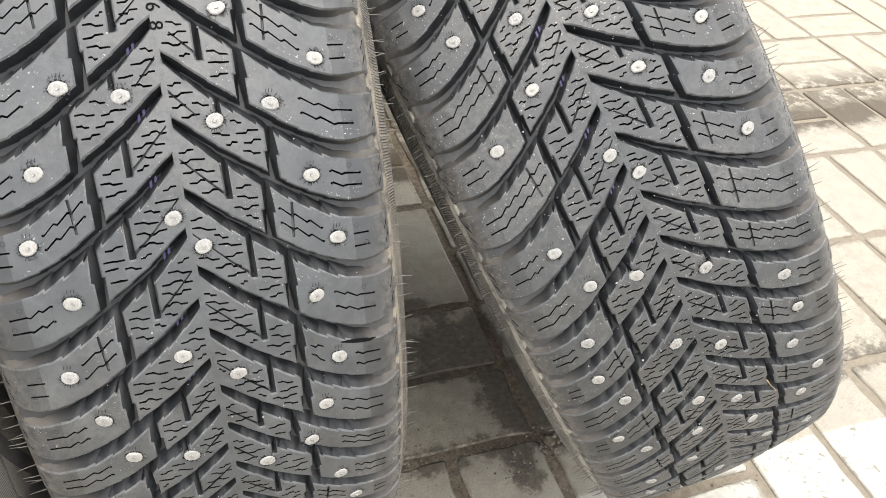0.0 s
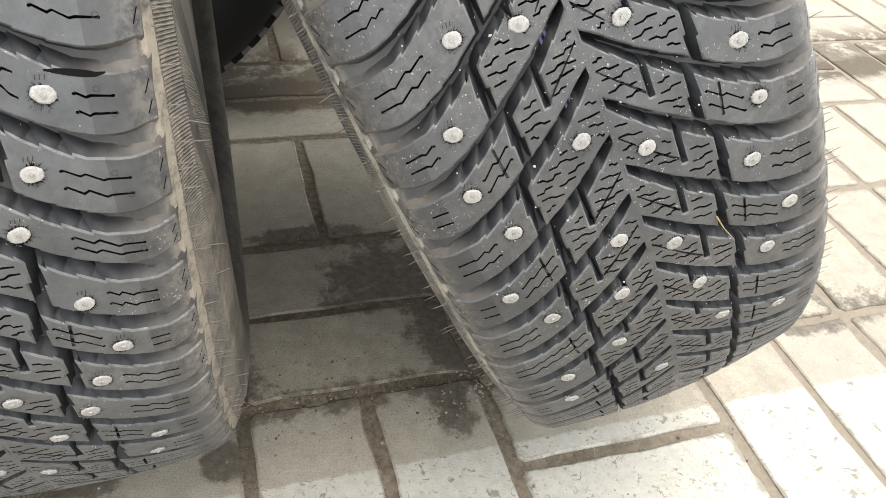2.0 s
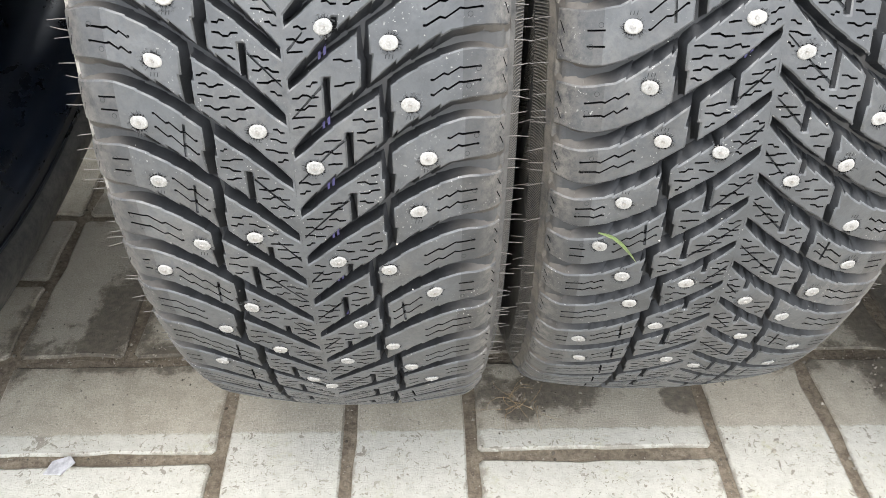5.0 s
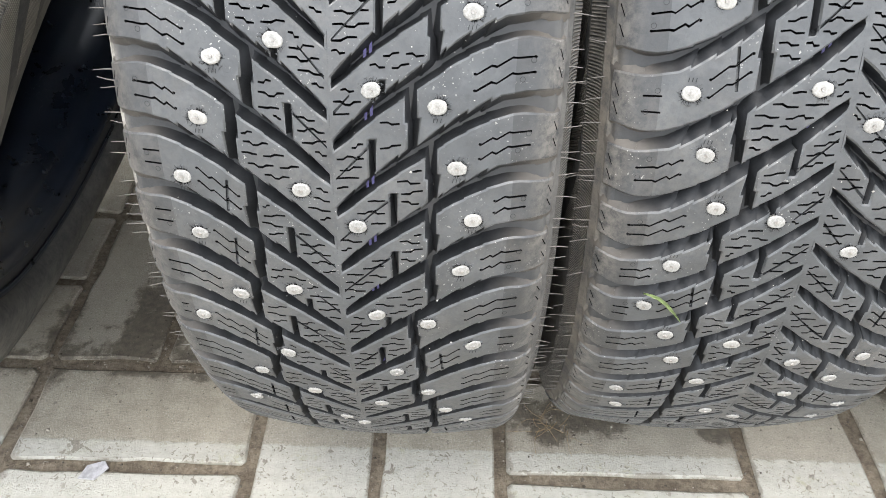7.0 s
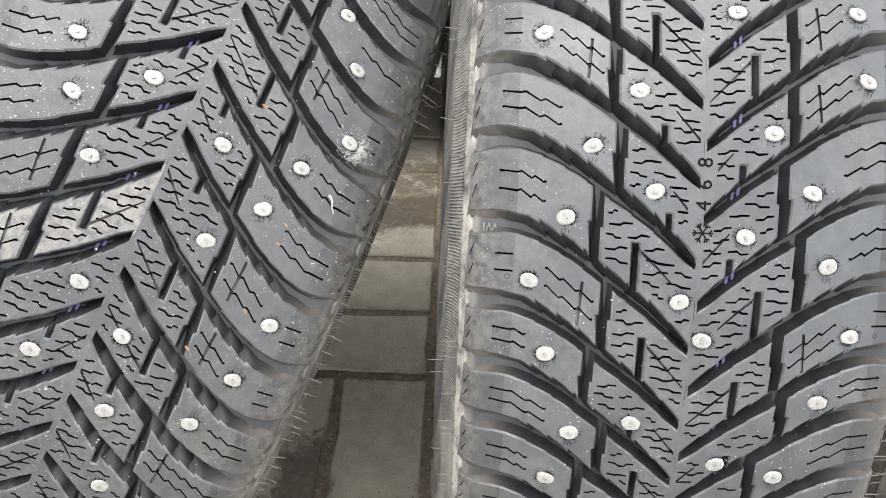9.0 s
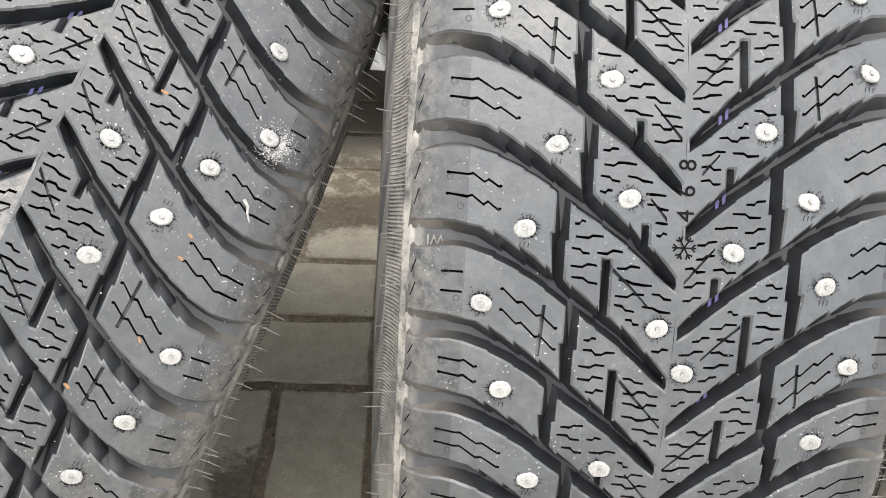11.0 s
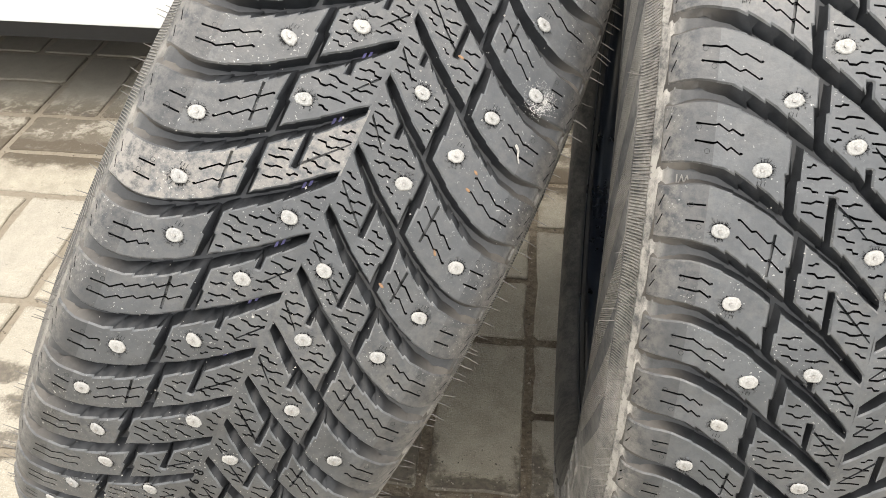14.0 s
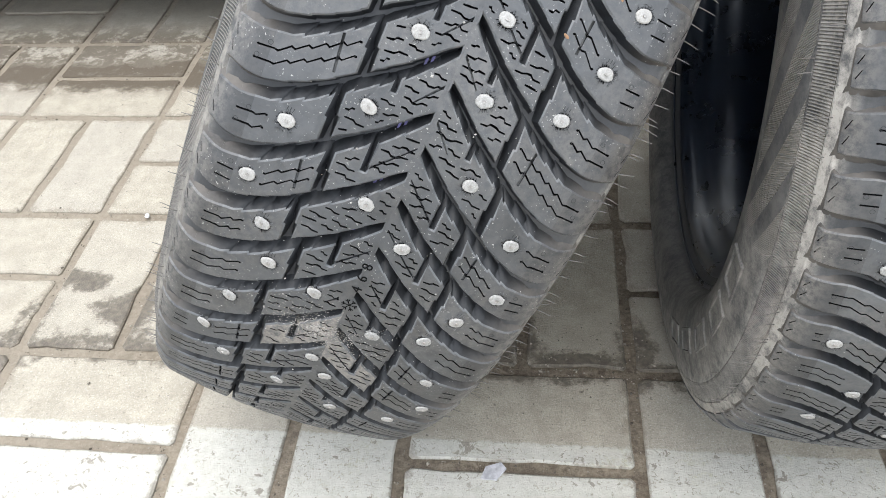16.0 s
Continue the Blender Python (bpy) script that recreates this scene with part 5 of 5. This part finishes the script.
for k, (x, y, level) in enumerate(spots):
    me = prng.choice(PAVERS[level])
    m = pose(x + prng.uniform(-0.001, 0.001), y + prng.uniform(-0.001, 0.001), prng.uniform(-0.0012, 0.0), prng.uniform(-0.25, 0.25), prng.uniform(-0.25, 0.25), prng.choice((0, 180)) + prng.uniform(-0.4, 0.4))
    if k < 300:
        child("paver", me, paving, m)
    else:
        b = len(far_v)
        far_v += [m @ v.co for v in me.vertices]
        far_f += [[b + i for i in f.vertices] for f in me.polygons]
rest_paving = child("paver_field", mesh_of("paver_field", far_v, far_f, [PAVER], None, False), paving)
rest_paving["kind"] = "stuff"


# ---- small things ----
def on_tread(top, arc, v, lift=0.0):
    """A place on a wheel's tread, in the world, with the way out of it."""
    th = arc / 1000 / TYRE_R
    r = top_r(abs(v)) + lift
    m = top.matrix_world
    return m @ Vector((v / 1000, -r * math.cos(th), r * math.sin(th))), (m.to_3x3() @ Vector((0, -math.cos(th), math.sin(th)))).normalized()


def blade(name, points, width, material, label, category):
    """A narrow leaf laid through points, folded along its middle."""
    bm = bmesh.new()
    pts = [Vector(p) for p in points]
    rows = []
    for i, p in enumerate(pts):
        d = (pts[min(i + 1, len(pts) - 1)] - pts[max(i - 1, 0)]).normalized()
        side = d.cross(Vector((0, -0.7, 0.7))).normalized()
        w = width * math.sin(math.pi * (0.12 + 0.86 * i / (len(pts) - 1)))
        up = side.cross(d) * w * 0.35
        rows.append([bm.verts.new(p - side * w / 2), bm.verts.new(p - up), bm.verts.new(p + side * w / 2)])
    for a, b in zip(rows, rows[1:]):
        for k in (0, 1):
            bm.faces.new((a[k], a[k + 1], b[k + 1], b[k]))
    bmesh.ops.solidify(bm, geom=bm.faces[:], thickness=0.00025)
    me = bpy.data.meshes.new(name)
    bm.to_mesh(me)
    bm.free()
    me.materials.append(material)
    return tagged(new(name, me), label, category)


def trail(top, marks, lift):
    """A smooth row of places on a tread through (arc, v) marks."""
    n = 4 * (len(marks) - 1)
    f = np.linspace(0, len(marks) - 1, n + 1)
    arcs = np.interp(f, range(len(marks)), [q[0] for q in marks])
    vs = np.interp(f, range(len(marks)), [q[1] for q in marks])
    return [on_tread(top, a, v, lift)[0] for a, v in zip(arcs, vs)]


def strand(name, points, radius, material, label, category, group=""):
    bm = tube(points, radius)
    me = bpy.data.meshes.new(name)
    bm.to_mesh(me)
    bm.free()
    me.materials.append(material)
    return tagged(new(name, me), label, category, group)


blade("grass_blade", trail(wheel_c, [(3.8, -65.9), (2.9, -62.5), (1.4, -58.8), (-2.0, -54.8), (-6.3, -51.3), (-10, -48.5), (-13.7, -46.1)], 0.0018), 0.0017, GRASS,
      "thin green grass blade stuck to a tyre tread", "grass")
strand("dry_stalk", trail(wheel_d, [(21, 31), (13, 33), (5, 36)], 0.0009), 0.0004, STRAW, "thin dry stalk stuck to a tyre tread", "stalk")
strand("pale_curl", trail(wheel_a, [(268.5, 65.2), (266.5, 67.6), (264, 68.4), (261.5, 70.2)], 0.0008), 0.0007, GRIT_PALE, "pale curled husk on a tyre tread", "husk")

seed_bm = bmesh.new()
bmesh.ops.create_icosphere(seed_bm, subdivisions=2, radius=0.0007)
for v in seed_bm.verts:
    v.co = Vector((v.co.x * 1.0, v.co.y * 0.7, v.co.z * (2.0 + 0.5 * (v.co.z > 0))))
seed_me = bpy.data.meshes.new("seed")
seed_bm.to_mesh(seed_me)
seed_bm.free()
seed_me.materials.append(SEED)
rng = random.Random(4)
for arc, v in ((248.6, 53.4), (240, 53.3), (208, 52), (185, 36.6), (292, 26.3)):
    place, out = on_tread(wheel_a, arc, v, -0.0002)
    sd = new("seed", seed_me)
    sd.matrix_world = Matrix.Translation(place) @ out.to_track_quat("-Y", "Z").to_matrix().to_4x4() @ pose(0, 0, 0, 0, rng.uniform(-50, 50), 0)
    tagged(sd, "small orange-brown seed caught in the tread", "seed", "seeds in the tread")


def grains(name, spots, label, category, material, seed):
    """Many small uneven stones as one object. spots: place, way out of the surface, radius."""
    r_ = random.Random(seed)
    verts, faces = [], []
    for p, out, r in spots:
        a = out.orthogonal().normalized()
        b = out.cross(a)
        k = len(verts)
        t = r_.uniform(0, 6.28)
        ca, sa = math.cos(t), math.sin(t)
        u, w_ = a * ca + b * sa, b * ca - a * sa
        size = [r * r_.uniform(0.6, 1.3) for _ in range(5)]
        verts += [p + u * size[0], p + w_ * size[1], p - u * size[2], p - w_ * size[3], p + out * size[4] * 0.9, p - out * r * 0.4]
        for i in range(4):
            j = (i + 1) % 4
            faces += [(k + i, k + j, k + 4), (k + j, k + i, k + 5)]
    ob = new(name, mesh_of(name, verts, faces, [material], None, False))
    return tagged(ob, label, category, "", "stuff")


def grit_stone():
    m = Mat("grit_stone")
    r_ = m.n.new("ShaderNodeNewGeometry").outputs["Random Per Island"]
    col = m.mix(m.ramp(r_, 0.0, 1.0), (0.08, 0.067, 0.052), (0.33, 0.30, 0.25))
    return m.done(col, 0.9, 0.0, m.bump(m.noise(m.world(), 900, 3), 0.4, 0.0005), 0.3)


GRIT = grit_stone()
rng = random.Random(31)
for top, count, lo, hi in ((wheel_a, 420, -70, 330), (wheel_b, 90, -60, 300), (wheel_c, 110, -60, 270), (wheel_d, 760, -60, 310)):
    spots = []
    for _ in range(count):
        arc, v = rng.uniform(lo, hi), rng.gauss(0, 42)
        if abs(v) < 82:
            p, out = on_tread(top, arc, v, 0.0)
            spots.append((p, out, rng.uniform(0.00014, 0.00032) if rng.random() < 0.93 else rng.uniform(0.0004, 0.0007)))
    grains("sand", spots, "pale sand grains stuck to a tyre tread", "sand", GRIT_PALE, 5)
# a chalky scuff round one stud, and gritty soil at the foot of the leaning tread
spots = []
for _ in range(1100):
    t, d = rng.gauss(-0.35, 0.75) if rng.random() < 0.85 else rng.uniform(0, 6.28), 3.4 + abs(rng.gauss(0, 2.8))
    p, out = on_tread(wheel_a, 294 + d * math.sin(t), 66.0 + d * math.cos(t), 0.0)
    spots.append((p, out, rng.uniform(0.00007, 0.00026)))
grains("chalk_dust", spots, "white chalky dust round a stud", "dust", CHALK, 6)
spots = []
pale = []
for k in range(1900):
    t, d = rng.uniform(0, 6.28), abs(rng.gauss(0, 10))
    p, out = on_tread(wheel_a, 4 + d * math.sin(t), -9 + 1.9 * d * math.cos(t), 0.0)
    (spots if k % 3 == 0 else pale).append((p, out, rng.uniform(0.00010, 0.00034)))
grains("pale_grit", pale, "pale dry grit caked on the foot of a tyre tread", "grit", GRIT_PALE, 9)
grains("soil_crumbs", spots, "grey-brown gritty soil stuck to the tread", "soil", GRIT, 7)

# grit in the joints and on the pavers
spots, flat = [], Vector((0, 0, 1))
field = [q for q in SPOTS_NEAR if -1.25 < q[0] < 0.6 and -0.35 < q[1] < 0.75]
while len(spots) < 5200:
    x, y, level = rng.choice(field)
    hx, hy = (0.1003, 0.0483) if level else (0.0483, 0.1003)
    if rng.random() < 0.5:
        px, py = x + rng.uniform(-hx, hx), y + rng.choice((-1, 1)) * (hy + rng.gauss(0.002, 0.0035))
    else:
        px, py = x + rng.choice((-1, 1)) * (hx + rng.gauss(0.002, 0.0035)), y + rng.uniform(-hy, hy)
    onto = abs(px - x) < hx - 0.001 and abs(py - y) < hy - 0.001
    spots.append((Vector((px, py, 0.0002 if onto else -0.0028)), flat, rng.uniform(0.0004, 0.0011) if rng.random() < 0.85 else rng.uniform(0.001, 0.0023)))
for _ in range(1500):
    px, py = rng.uniform(-1.2, 0.5), rng.choice((rng.gauss(0.0, 0.035), rng.gauss(0.53, 0.05), rng.uniform(-0.3, 0.7)))
    spots.append((Vector((px, py, 0.0001)), flat, rng.uniform(0.0003, 0.0009) if rng.random() < 0.9 else rng.uniform(0.0009, 0.0019)))
for cx, cy, n, spread, big in ((0.216, -0.013, 60, 0.010, 0.0028), (0.170, -0.03, 70, 0.016, 0.0018), (-0.160, -0.05, 90, 0.018, 0.0016), (-0.50, 0.0, 90, 0.035, 0.0014), (-0.46, 0.03, 70, 0.03, 0.0014), (0.05, 0.0, 80, 0.03, 0.0018)):
    for _ in range(n):
        spots.append((Vector((rng.gauss(cx, spread), rng.gauss(cy, spread), 0.0003)), flat, rng.uniform(0.0005, big)))
grains("grit", spots, "brown and grey grit lying in and beside the joints", "grit", GRIT, 8)

# dry straw and roots in a tangle, a flake of paint, pebbles
for k in range(17):
    x0, y0 = rng.uniform(-0.183, -0.150), rng.uniform(-0.062, -0.044)
    a, turn_ = rng.uniform(0, 6.28), rng.uniform(-110, 110)
    pts, x, y = [], x0, y0
    for i in range(9):
        pts.append((x, y, 0.0006 + 0.0030 * math.sin(math.pi * i / 8) * rng.uniform(0.3, 1.0)))
        x, y, a = x + 0.0034 * math.cos(a), y + 0.0034 * math.sin(a), a + turn_ * 0.0035
    strand("dry_straw", pts, rng.uniform(0.0002, 0.00042), STRAW, "thin dry brown straw lying on the pavers", "straw", "tangle of straw")


def chip(name, place, size, material, label, category, seed):
    r_ = random.Random(seed)
    bm = bmesh.new()
    bmesh.ops.create_icosphere(bm, subdivisions=2, radius=1.0)
    for v in bm.verts:
        k = r_.uniform(0.82, 1.12)
        v.co = Vector((v.co.x * size[0] * k, v.co.y * size[1] * k, v.co.z * size[2] * k))
    me = bpy.data.meshes.new(name)
    bm.to_mesh(me)
    bm.free()
    me.materials.append(material)
    ob = new(name, me)
    ob.matrix_world = pose(place[0], place[1], size[2] * 0.85, 0, 0, r_.uniform(0, 180))
    return tagged(ob, label, category)


shard = bmesh.new()
ring = [(-0.0125, -0.0050), (0.0015, -0.0085), (0.0120, 0.0010), (0.0085, 0.0075), (-0.0060, 0.0060)]
low = [shard.verts.new((x, y, 0.0003)) for x, y in ring]
high = [shard.verts.new((x * 0.97, y * 0.97, 0.0013 + 0.06 * (x + 0.0125))) for x, y in ring]
shard.faces.new(low[::-1])
shard.faces.new(high)
for i in range(5):
    shard.faces.new((low[i], low[(i + 1) % 5], high[(i + 1) % 5], high[i]))
shard_me = bpy.data.meshes.new("paint_flake")
shard.to_mesh(shard_me)
shard.free()
shard_me.materials.append(FLAKE)
flake = new("paint_flake", shard_me)
flake.matrix_world = pose(-0.55, -0.112, 0, 0, 0, 12)
tagged(flake, "pale grey flake of old paint on the pavers", "flake")
chip("pebble", (0.045, -0.108), (0.0026, 0.0020, 0.0014), GRIT, "small grey pebble on the painted line", "pebble", 2)
chip("pebble", (-0.992, 0.21), (0.0042, 0.0033, 0.0022), CHALK, "pale pebble lying on a paver", "pebble", 3)
chip("clod", (0.216, -0.013), (0.0075, 0.0060, 0.0035), JOINT, "brown clod of soil beside a wheel", "clod", 4)
